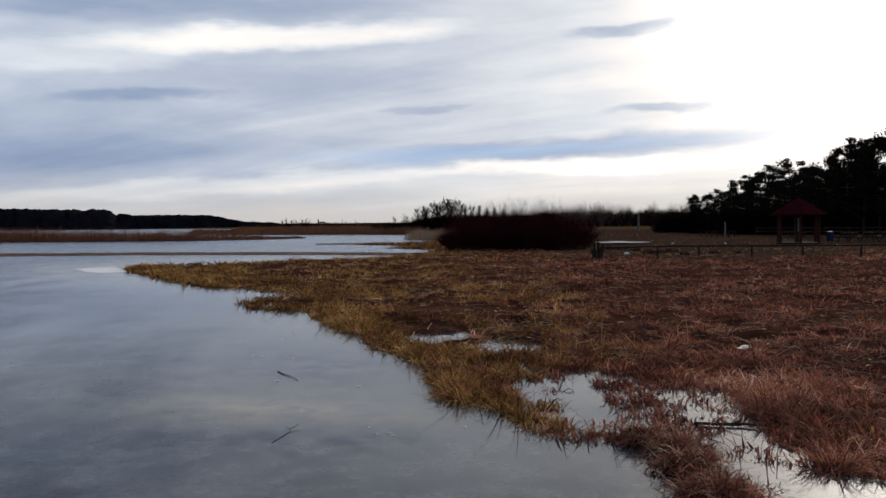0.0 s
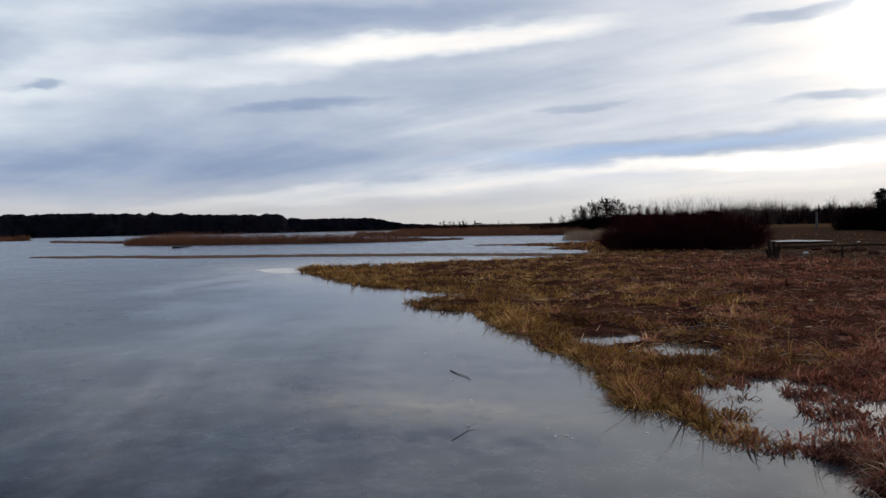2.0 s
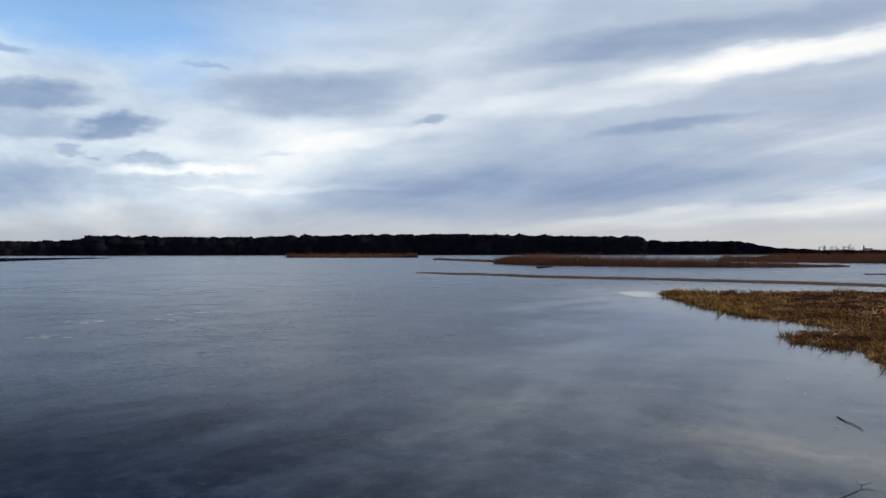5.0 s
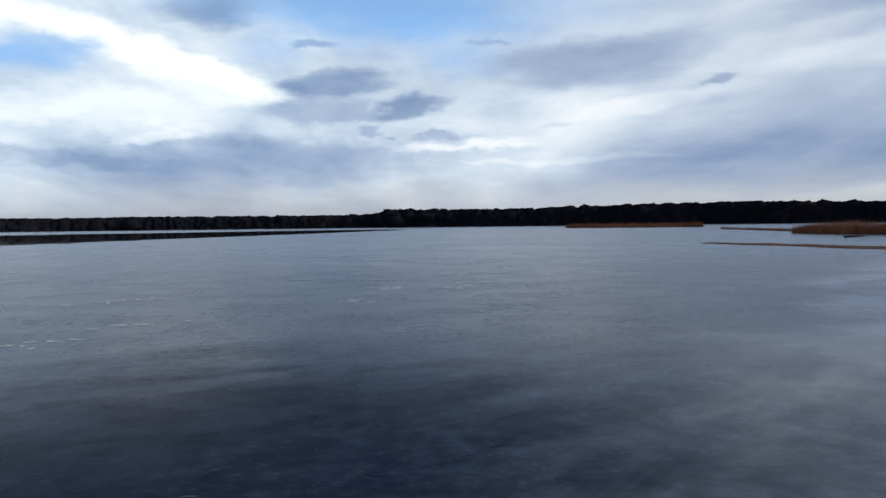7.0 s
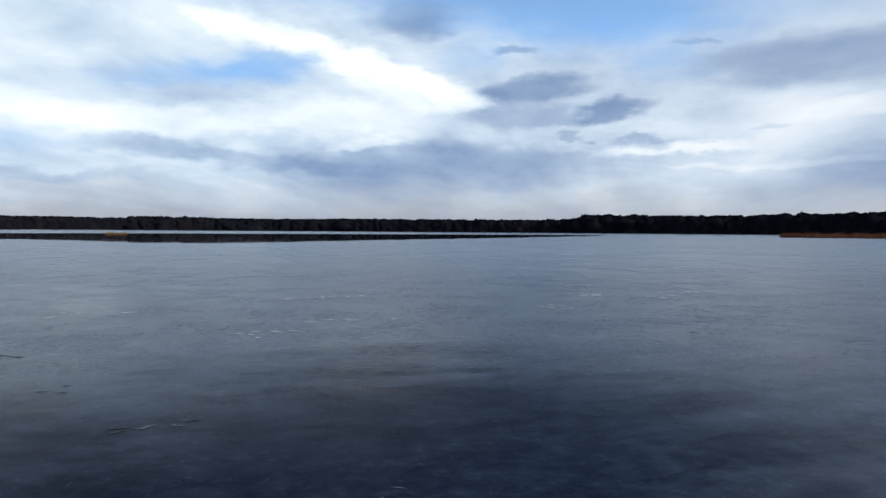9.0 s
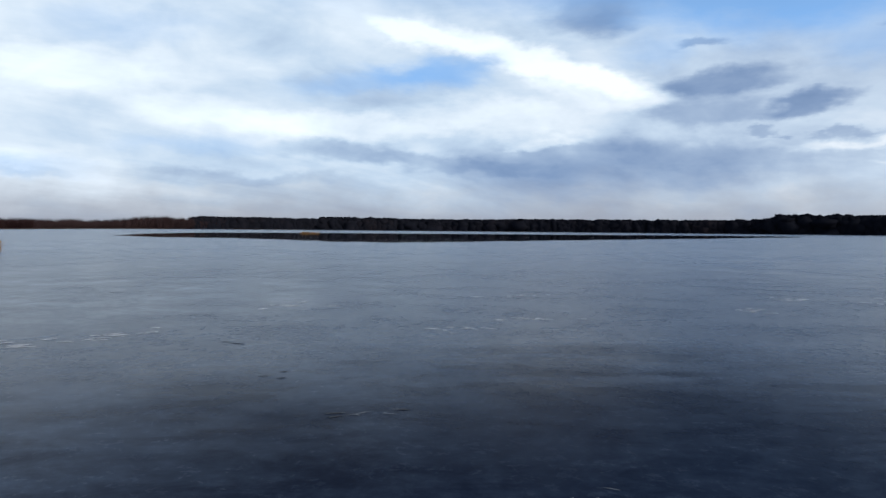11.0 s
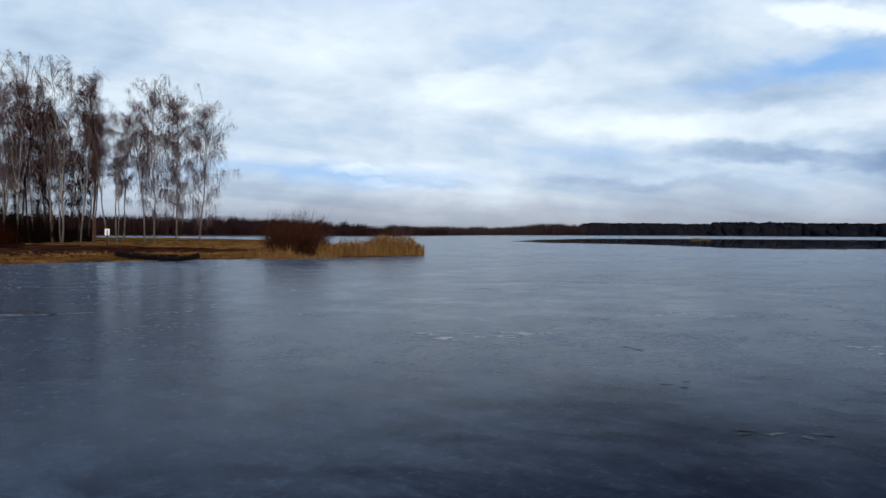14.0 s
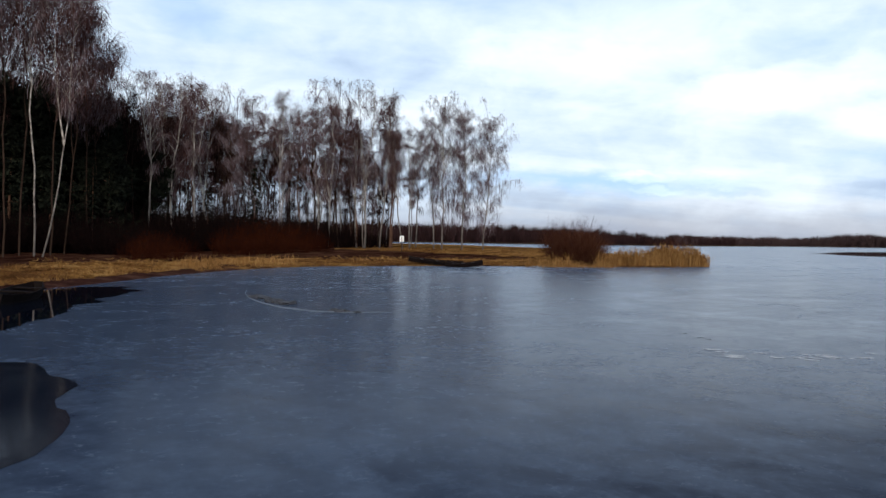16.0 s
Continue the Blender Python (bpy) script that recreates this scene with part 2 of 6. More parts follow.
def ice_material(name, frosty, rough_a, rough_b, tint=1.0, ior=1.2):
    """Wet lake ice: dark underneath, mottled with frozen slush, glossy on top."""
    m = bpy.data.materials.new(name)
    m.use_nodes = True
    N = Nodes(m.node_tree)
    where = N.add("ShaderNodeTexCoord").outputs["Object"]
    broad = N.noise(where, 0.07, 5.0, 0.62, 0.8).outputs[0]
    mid = N.noise(where, 0.55, 8.0, 0.66, 0.25).outputs[0]
    fine = N.noise(where, 5.0, 6.0, 0.65).outputs[0]
    f = N.math("ADD", N.math("MULTIPLY", broad, 0.45), N.math("ADD", N.math("MULTIPLY", mid, 0.4), N.math("MULTIPLY", fine, 0.15)))
    f = N.span(f, 0.25, 0.75, 0.1, 0.95)
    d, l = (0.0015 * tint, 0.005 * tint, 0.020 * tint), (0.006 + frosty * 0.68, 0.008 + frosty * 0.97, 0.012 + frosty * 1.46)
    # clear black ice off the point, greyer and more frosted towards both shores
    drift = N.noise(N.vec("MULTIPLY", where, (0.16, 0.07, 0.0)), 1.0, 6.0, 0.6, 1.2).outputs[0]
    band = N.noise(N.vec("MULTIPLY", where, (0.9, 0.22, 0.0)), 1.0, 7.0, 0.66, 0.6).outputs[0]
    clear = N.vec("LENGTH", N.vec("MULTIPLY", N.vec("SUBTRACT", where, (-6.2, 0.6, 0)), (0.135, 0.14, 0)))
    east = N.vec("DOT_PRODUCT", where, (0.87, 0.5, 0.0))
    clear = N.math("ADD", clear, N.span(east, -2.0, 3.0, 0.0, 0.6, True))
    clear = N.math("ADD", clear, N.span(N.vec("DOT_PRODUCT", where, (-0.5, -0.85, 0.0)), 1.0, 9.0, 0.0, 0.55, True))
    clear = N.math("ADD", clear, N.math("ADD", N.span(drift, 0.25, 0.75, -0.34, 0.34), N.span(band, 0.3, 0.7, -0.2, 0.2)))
    # paler with distance; towards the grove its dark reflection is put into the colour
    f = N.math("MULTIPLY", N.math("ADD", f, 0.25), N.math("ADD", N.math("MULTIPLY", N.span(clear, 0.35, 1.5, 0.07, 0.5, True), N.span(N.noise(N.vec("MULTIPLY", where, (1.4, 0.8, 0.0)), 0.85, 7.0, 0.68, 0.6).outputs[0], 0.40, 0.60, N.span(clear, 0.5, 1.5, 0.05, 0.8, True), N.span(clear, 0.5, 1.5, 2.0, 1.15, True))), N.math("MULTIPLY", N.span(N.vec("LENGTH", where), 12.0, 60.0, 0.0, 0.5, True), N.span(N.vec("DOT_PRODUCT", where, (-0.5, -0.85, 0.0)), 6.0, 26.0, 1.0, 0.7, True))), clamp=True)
    # far ice: the grazing sky reflection painted in as a paler colour
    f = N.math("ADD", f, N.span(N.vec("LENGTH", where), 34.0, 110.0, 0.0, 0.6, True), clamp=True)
    # frozen bubbles, scuffs and blotches
    away_near = N.span(N.vec("LENGTH", where), 6.0, 36.0, 1.0, 0.2, True)
    speck = N.span(N.noise(where, 4.5, 8.0, 0.8, 0.3).outputs[0], 0.47, 0.68)
    blot = N.span(N.noise(N.vec("ADD", where, (13.0, 5.0, 0.0)), 2.1, 7.0, 0.74, 0.2).outputs[0], 0.40, 0.64)
    f = N.math("ADD", N.math("MULTIPLY", f, N.math("MULTIPLY_ADD", N.math("SUBTRACT", blot, 0.6), 0.45, 1.0)), N.math("MULTIPLY", speck, N.math("MULTIPLY", away_near, 0.085)), clamp=True)
    ruffle = N.span(N.noise(N.vec("ADD", where, (3.0, 41.0, 0.0)), 3.0, 7.0, 0.72, 0.4).outputs[0], 0.44, 0.66)
    f = N.math("ADD", f, N.math("MULTIPLY", ruffle, N.math("MULTIPLY", away_near, 0.10)), clamp=True)
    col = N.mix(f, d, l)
    hgt = N.math("ADD", N.math("MULTIPLY", mid, 0.5), N.math("MULTIPLY", fine, 0.10))
    nrm = N.add("ShaderNodeBump", {"Strength": 0.007, "Distance": 0.02, "Height": hgt}).outputs[0]
    rough = N.span(N.math("ADD", N.math("MULTIPLY", mid, 0.6), N.math("MULTIPLY", broad, 0.4)), 0.35, 0.65, rough_a, rough_b)
    if frosty:
        rough = N.math("MULTIPLY_ADD", speck, 0.10, rough)
    b = N.add("ShaderNodeBsdfPrincipled", {"Base Color": col, "Roughness": rough, "IOR": N.span(clear, 0.4, 1.4, 1.04, ior) if frosty else ior, "Specular IOR Level": 0.5, "Normal": nrm})
    if frosty:
        # a film of melt water lies on the ice along the marsh
        film = N.math("ADD", east, N.math("ADD", N.span(drift, 0.25, 0.75, -3.0, 3.0), N.span(mid, 0.3, 0.7, -1.2, 1.2)))
        under = N.mix(N.span(blot, 0, 1), (0.022, 0.025, 0.028), (0.090, 0.095, 0.097))
        shine = N.math("MULTIPLY_ADD", blot, 0.10, N.span(speck, 0, 1, 0.04, 0.12))
        wet = N.add("ShaderNodeBsdfPrincipled", {"Base Color": under, "Roughness": shine, "IOR": 1.40, "Specular IOR Level": 0.5, "Normal": nrm})
        b = N.add("ShaderNodeMixShader", {0: N.math("MULTIPLY", N.span(film, -2.5, 3.5, 0.0, 0.92, True), N.span(N.vec("LENGTH", where), 28.0, 60.0, 1.0, 0.0, True)), 1: b.outputs[0], 2: wet.outputs[0]})
    N.add("ShaderNodeOutputMaterial", {0: b.outputs[0]})
    return m


def bark_material():
    m = bpy.data.materials.new("birch bark")
    m.use_nodes = True
    N = Nodes(m.node_tree)
    where = N.add("ShaderNodeTexCoord").outputs["Object"]
    marks = N.noise(N.vec("MULTIPLY", where, (4.0, 4.0, 3.2)), 1.0, 6.0, 0.72, 0.5).outputs[0]
    dirt = N.noise(where, 0.7, 3.0).outputs[0]
    h = N.add("ShaderNodeSeparateXYZ", {0: where}).outputs[2]
    f = N.span(marks, 0.40, 0.62)
    # darker towards the foot: shade under the crowns put into the bark colour
    f = N.math("MULTIPLY", f, N.span(h, 0.5, 7.5, 0.12, 1.0))
    col = N.mix(f, (0.06, 0.05, 0.045), N.mix(N.span(dirt, 0.3, 0.7), (0.24, 0.21, 0.18), (0.58, 0.53, 0.47)))
    b = N.add("ShaderNodeBsdfPrincipled", {"Base Color": col, "Roughness": 0.75, "Specular IOR Level": 0.25})
    N.add("ShaderNodeOutputMaterial", {0: b.outputs[0]})
    return m


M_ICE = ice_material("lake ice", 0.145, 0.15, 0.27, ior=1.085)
M_WATER = ice_material("open water", 0.0, 0.015, 0.03, 0.5, 1.33)
M_THIN = ice_material("thin clear ice", 0.014, 0.07, 0.15, 0.5, 1.2)
M_RIM = surface("pale refrozen ice", [(0.0, (0.1014, 0.117, 0.1404)), (1.0, (0.1794, 0.2028, 0.234))], 1.5, 0.4, 0.3, 12)
M_PALE = surface("pale frosted ice", [(0.0, (0.50, 0.53, 0.56)), (1.0, (0.74, 0.76, 0.78))], 0.8, 0.5, 0.2, 6)
M_SLUSH = surface("frozen slush", [(0.0, (0.42, 0.45, 0.48)), (1.0, (0.74, 0.76, 0.78))], 4.0, 0.55, 0.3, 30)
M_RIDGE = surface("dark ice ridge", [(0.0, (0.015, 0.016, 0.018)), (1.0, (0.07, 0.07, 0.075))], 3.0, 0.4, 0.3, 30)
M_SOIL = surface("marsh soil", [(0.0, (0.014, 0.006, 0.005)), (0.5, (0.042, 0.019, 0.014)), (1.0, (0.11, 0.058, 0.042))], 0.9, 0.95, 0.8, 9, spec=0.0)
M_LAWN = surface("meadow turf", [(0.0, (0.022, 0.014, 0.010)), (0.5, (0.038, 0.024, 0.018)), (1.0, (0.058, 0.038, 0.028))], 0.25, 0.95, 0.6, 6, spec=0.0)
M_SHORE = surface("shore turf", [(0.0, (0.035, 0.015, 0.006)), (0.35, (0.095, 0.043, 0.014)), (0.65, (0.20, 0.105, 0.028)), (1.0, (0.31, 0.19, 0.07))], 0.35, 0.95, 0.6, 6, spec=0.0, patches=0.6)
M_MUD = surface("bare mud", [(0.0, (0.036, 0.021, 0.016)), (0.5, (0.072, 0.045, 0.034)), (1.0, (0.13, 0.088, 0.068))], 0.7, 0.9, 0.6, 8, spec=0.05)
M_BUSH = surface("bush stems", [(0.0, (0.022, 0.007, 0.004)), (0.6, (0.056, 0.021, 0.012)), (1.0, (0.13, 0.062, 0.036))], 0.5, 0.8, island=0.7, spec=0.0)
M_FAR = surface("far ground", [(0.0, (0.04, 0.025, 0.014)), (1.0, (0.085, 0.055, 0.032))], 0.05, 0.95, spec=0.0)
# leaf litter, with the shade under the trees put into its colour
M_SHADED_LITTER = surface("shaded leaf litter", [(0.0, (0.014, 0.0055, 0.004)), (0.5, (0.036, 0.015, 0.0095)), (1.0, (0.085, 0.042, 0.024))], 0.5, 0.95, 0.7, 9, spec=0.0, patches=0.4)
M_SEDGE = surface("dead sedge", [(0.0, (0.030, 0.0105, 0.0095)), (0.34, (0.105, 0.037, 0.028)), (0.62, (0.30, 0.112, 0.075)), (0.86, (0.52, 0.255, 0.165)), (1.0, (0.84, 0.64, 0.49))], 1.1, 0.8, island=0.52, spec=0.03, fine=7.0, patches=0.36, leafy=0.2)
M_STRAW = surface("straw sedge", [(0.0, (0.032, 0.015, 0.006)), (0.34, (0.112, 0.056, 0.018)), (0.62, (0.31, 0.168, 0.055)), (0.86, (0.55, 0.345, 0.125)), (1.0, (0.82, 0.63, 0.37))], 1.1, 0.8, island=0.52, spec=0.03, fine=7.0, patches=0.40, leafy=0.2)
M_STALK = surface("bleached stalks", [(0.0, (0.15, 0.085, 0.055)), (0.6, (0.30, 0.205, 0.14)), (1.0, (0.54, 0.44, 0.32))], 0.8, 0.75, island=0.6)
M_REED = surface("golden reed", [(0.0, (0.08075, 0.03612, 0.01056)), (0.5, (0.1995, 0.1025, 0.03036)), (1.0, (0.38, 0.231, 0.0891))], 0.4, 0.75, island=0.7)
M_BANK = surface("bank grass", [(0.0, (0.045, 0.019, 0.006)), (0.35, (0.11, 0.050, 0.016)), (0.65, (0.22, 0.118, 0.033)), (1.0, (0.38, 0.24, 0.095))], 0.4, 0.8, island=0.4, patches=0.6, leafy=0.1)
M_REEDFAR = surface("brown reed", [(0.0, (0.076, 0.031, 0.018)), (0.5, (0.142, 0.061, 0.034)), (1.0, (0.21, 0.104, 0.058))], 0.2, 0.8, island=0.22)
M_BARK = bark_material()
M_TWIG = surface("birch twigs", [(0.0, (0.014, 0.006, 0.0055)), (0.45, (0.048, 0.022, 0.020)), (0.75, (0.112, 0.064, 0.062)), (1.0, (0.32, 0.275, 0.29))], 0.3, 0.8, island=0.6, random_ob=0.3, spec=0.0)
M_TASSEL = surface("hanging birch twigs", [(0.0, (0.03, 0.016, 0.018)), (0.5, (0.095, 0.066, 0.072)), (1.0, (0.30, 0.26, 0.28))], 0.3, 0.8, island=0.7, random_ob=0.2, spec=0.0)
M_PINEBARK = surface("pine bark", [(0.0, (0.035, 0.02, 0.014)), (1.0, (0.13, 0.07, 0.045))], 3.0, 0.9, 0.6, 12, stretch=(1, 1, 0.3))
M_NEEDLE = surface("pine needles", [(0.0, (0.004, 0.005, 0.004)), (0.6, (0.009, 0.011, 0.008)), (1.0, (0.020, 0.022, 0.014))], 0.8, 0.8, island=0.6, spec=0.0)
M_WILLOW = surface("willow stems", [(0.0, (0.012, 0.0028, 0.0045)), (0.6, (0.036, 0.0085, 0.0115)), (1.0, (0.075, 0.022, 0.025))], 0.5, 0.8, island=0.4, spec=0.0)
# near black: holds the unlit gloom inside the woods as stem colour
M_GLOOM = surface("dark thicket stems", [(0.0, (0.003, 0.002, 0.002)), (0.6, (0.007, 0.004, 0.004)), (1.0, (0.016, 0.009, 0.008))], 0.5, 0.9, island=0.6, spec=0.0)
# darker copy of the birch twigs; in the wood it stands for shade
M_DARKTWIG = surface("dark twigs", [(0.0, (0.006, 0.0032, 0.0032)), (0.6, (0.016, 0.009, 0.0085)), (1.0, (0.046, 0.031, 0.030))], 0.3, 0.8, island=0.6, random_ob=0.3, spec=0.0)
M_RUST = surface("rusty shrub stems", [(0.0, (0.008, 0.0022, 0.0012)), (0.6, (0.024, 0.0062, 0.003)), (1.0, (0.066, 0.020, 0.009))], 0.5, 0.8, island=0.6, random_ob=0.25, spec=0.0)
# in the wood this dark bark stands for trunks in shade
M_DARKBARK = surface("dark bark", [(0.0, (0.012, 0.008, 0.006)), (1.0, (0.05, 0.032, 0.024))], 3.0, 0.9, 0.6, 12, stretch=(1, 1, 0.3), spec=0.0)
# the bluish cast is distance haze, mixed into the base colour
M_FOREST = surface("hazy far forest", [(0.0, (0.0062, 0.0075, 0.0118)), (0.6, (0.0105, 0.0112, 0.0160)), (1.0, (0.020, 0.0165, 0.0195))], 0.02, 0.95, island=0.10, spec=0.0)
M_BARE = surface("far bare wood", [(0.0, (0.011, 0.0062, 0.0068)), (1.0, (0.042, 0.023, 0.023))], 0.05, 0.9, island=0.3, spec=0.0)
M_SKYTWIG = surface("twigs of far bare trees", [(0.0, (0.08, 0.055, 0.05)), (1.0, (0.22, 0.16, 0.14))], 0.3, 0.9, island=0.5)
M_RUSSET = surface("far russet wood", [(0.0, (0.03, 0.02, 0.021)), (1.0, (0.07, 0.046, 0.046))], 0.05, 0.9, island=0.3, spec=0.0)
M_WOOD = surface("weathered wood", [(0.0, (0.012, 0.008, 0.006)), (0.6, (0.03, 0.021, 0.016)), (1.0, (0.065, 0.05, 0.038))], 4.0, 0.85, 0.5, 30, stretch=(1, 1, 0.3))
M_TAR = surface("tarred planks", [(0.0, (0.003, 0.002, 0.002)), (1.0, (0.012, 0.008, 0.007))], 3.0, 0.7, 0.4, 20)
M_REDROOF = surface("red roof boards", [(0.0, (0.0198, 0.0036, 0.0052)), (1.0, (0.0378, 0.0072, 0.0104))], 1.5, 0.9, 0.3, 20, spec=0.0)
M_REDPOST = surface("red-brown posts", [(0.0, (0.02, 0.006, 0.006)), (1.0, (0.045, 0.014, 0.012))], 2.0, 0.75, 0.3, 20)
M_CONCRETE = surface("pale post", [(0.0, (0.062, 0.062, 0.0651)), (1.0, (0.124, 0.124, 0.124))], 3.0, 0.8, 0.2, 30)
M_PANEL = surface("white sign paint", [(0.0, (0.68, 0.68, 0.66)), (1.0, (0.82, 0.82, 0.80))], 3.0, 0.5)
M_BLUE = surface("blue paint", [(0.0, (0.004, 0.008, 0.030)), (1.0, (0.007, 0.013, 0.046))], 3.0, 0.5)
M_INK = surface("dark ink", [(0.0, (0.03, 0.03, 0.035)), (1.0, (0.06, 0.06, 0.06))], 3.0, 0.6)
M_LITTER = surface("pale litter", [(0.0, (0.5, 0.5, 0.5)), (1.0, (0.75, 0.75, 0.75))], 6.0, 0.6)

RNG = np.random.default_rng(7)


# ---------------------------------------------------------------- mesh helpers
def raw_mesh(name, verts, quads, mats=(), slots=None, smooth=False):
    """A mesh from arrays of points and four-cornered faces."""
    verts, quads = np.asarray(verts, np.float32), np.asarray(quads, np.int32)
    me = bpy.data.meshes.new(name)
    me.vertices.add(len(verts))
    me.vertices.foreach_set("co", verts.ravel())
    me.loops.add(quads.size)
    me.loops.foreach_set("vertex_index", quads.ravel())
    me.polygons.add(len(quads))
    me.polygons.foreach_set("loop_start", np.arange(0, quads.size, quads.shape[1], dtype=np.int32))
    for m in mats:
        me.materials.append(m)
    if slots is not None:
        me.polygons.foreach_set("material_index", np.asarray(slots, np.int32))
    me.polygons.foreach_set("use_smooth", np.full(len(quads), smooth))
    me.update()
    me.validate()
    return me


def strips(base, way, length, width, sag, segs=2, side=None, taper=0.85):
    """Thin bent blades: base points, unit directions, lengths, widths, and a sag vector reached at the tip."""
    n = len(base)
    s = np.linspace(0, 1, segs + 1)
    mid = base[:, None] + way[:, None] * (length[:, None] * s)[:, :, None] + sag[:, None] * (s ** 2)[None, :, None]
    if side is None:
        a = RNG.uniform(0, 2 * np.pi, n)
        side = np.stack([np.cos(a), np.sin(a), 0 * a], 1)
    half = side[:, None] * (0.5 * width[:, None] * (1 - taper * s))[:, :, None]
    v = np.stack([mid - half, mid + half], 2).reshape(n, -1, 3)
    k = 2 * (segs + 1)
    f = np.array([[2 * i, 2 * i + 1, 2 * i + 3, 2 * i + 2] for i in range(segs)])
    q = (f[None] + (np.arange(n) * k)[:, None, None]).reshape(-1, 4)
    return v.reshape(-1, 3), q


def tube(path, radii, sides=6):
    """A tapered round limb along a path."""
    path, radii = np.asarray(path, float), np.asarray(radii, float)
    n = len(path)
    d = np.gradient(path, axis=0)
    d /= np.linalg.norm(d, axis=1, keepdims=True) + 1e-9
    ref = np.array([1.0, 0, 0]) if abs(d[0, 0]) < 0.8 else np.array([0, 1.0, 0])
    a = np.cross(d, ref)
    a /= np.linalg.norm(a, axis=1, keepdims=True)
    b = np.cross(d, a)
    th = np.linspace(0, 2 * np.pi, sides, endpoint=False)
    v = path[:, None] + radii[:, None, None] * (np.cos(th)[None, :, None] * a[:, None] + np.sin(th)[None, :, None] * b[:, None])
    q = [[i * sides + j, i * sides + (j + 1) % sides, (i + 1) * sides + (j + 1) % sides, (i + 1) * sides + j] for i in range(n - 1) for j in range(sides)]
    return v.reshape(-1, 3), np.array(q)


def merge(pieces):
    vs, qs, k = [], [], 0
    for v, q in pieces:
        vs.append(v)
        qs.append(q + k)
        k += len(v)
    return np.concatenate(vs), np.concatenate(qs)


def unit(a):
    return a / (np.linalg.norm(a, axis=-1, keepdims=True) + 1e-9)


def box_bm(bm, size, at, turn=(0, 0, 0), bevel=0.0):
    made = bmesh.ops.create_cube(bm, size=1.0, matrix=Matrix.LocRotScale(at, Euler([radians(a) for a in turn]), size))
    if bevel:
        edges = {e for vtx in made["verts"] for e in vtx.link_edges}
        bmesh.ops.bevel(bm, geom=list(edges), offset=bevel, segments=1, affect="EDGES")
    return made["verts"]


def part(name, bm, material, parent=None, label=""):
    me = bpy.data.meshes.new(name)
    bm.to_mesh(me)
    bm.free()
    me.materials.append(material)
    ob = new(name, me)
    ob.parent = parent
    return tagged(ob, label)


def part_raw(name, vq, material, parent=None, label="", smooth=False):
    ob = new(name, raw_mesh(name, vq[0], vq[1], [material], smooth=smooth))
    ob.parent = parent
    return tagged(ob, label)


def polar(az, dist):
    """Plan position at that bearing (degrees, to the left of +y) and distance."""
    a = np.radians(az)
    return np.stack([-np.sin(a) * dist, np.cos(a) * dist], -1)


# ---------------------------------------------------------------- the lake's outline and the lie of the land
# from the near marsh round the flooded margin to the golden point, then behind it and up the bay
near_shore = [(9, -8), (8.5, -2), (7.0, 4), (5.0, 5.9), (3.50, 6.40), (3.33, 6.34), (3.34, 6.60), (3.09, 6.37), (3.16, 6.75), (3.23, 7.20), (2.97, 6.95), (3.10, 7.48), (3.18, 7.99), (3.39, 8.71), (3.38, 9.27),
              (3.28, 10.02), (2.77, 9.64), (2.61, 10.05), (2.27, 10.44), (2.05, 10.85), (1.64, 10.70), (1.34, 11.31), (0.99, 11.42), (0.84, 10.21), (0.77, 8.94), (0.67, 8.58), (0.47, 8.85), (0.10, 9.0),
              (-0.02, 9.57), (-0.17, 10.83), (-0.37, 11.87), (-0.74, 12.41), (-1.05, 12.70), (-1.27, 13.75), (-1.53, 14.32), (-2.01, 15.27), (-2.67, 16.96), (-3.11, 18.07), (-3.78, 18.48), (-4.69, 18.92)]
east_shore = near_shore + [
    (-5.11, 20.02), (-5.11, 21.20), (-4.12, 21.59), (-4.07, 22.62), (-4.94, 23.26), (-6.12, 24.59), (-6.79, 25.10), (-7.38, 24.95), (-8.50, 26.45), (-10.09, 28.75), (-12.65, 32.65), (-14.39, 35.26),
    (-15.3, 37.6), (-15.0, 39.5), (-9, 43.5), (-4, 46.5), (-1, 52), (-1, 60), (-5, 65.0), (-3.5, 72),
    (-11, 79.9), (-4, 85), (-1.5, 94), (-4.2, 112), (-4.0, 130), (-6.5, 150), (-14, 158), (-25, 166), (-43, 176), (-64, 200), (-88, 260), (-120, 420), (-170, 640)]
far_shore = [tuple(polar(a, d)) for a, d in ((22, 780), (30, 840), (40, 880), (52, 900), (63, 930), (75, 960), (86, 960), (95, 940), (104, 860), (110, 700), (114, 520),
                                             (119, 400), (130, 370), (142, 350), (150, 330), (150, 240), (141, 235), (133, 225), (127, 185), (121.5, 115), (117.2, 70.5))]
west_shore = [(-60.6, -30.0), (-59.9, -29.2), (-56, -30.2), (-52.3, -32.3), (-48.2, -35.4), (-42.2, -37.6), (-38.8, -40.0), (-30.1, -42.0), (-23.3, -39.4), (-17.3, -35.4),
              (-11.5, -30.3), (-7.8, -27.5), (-2, -23), (5, -17)]
ISLETS = [(2.06, 6.95, 0.24), (1.95, 6.45, 0.27), (2.0, 5.85, 0.34), (1.78, 7.25, 0.16)]
PONDS = [(0.0, 13.9, 0.50), (-0.35, 13.4, 0.25), (1.07, 12.8, 0.50), (1.6, 15.4, 0.35), (4.6, 15.5, 0.5), (-6.5, 29, 0.8)]
LAKE = np.array(east_shore + far_shore + west_shore, float)


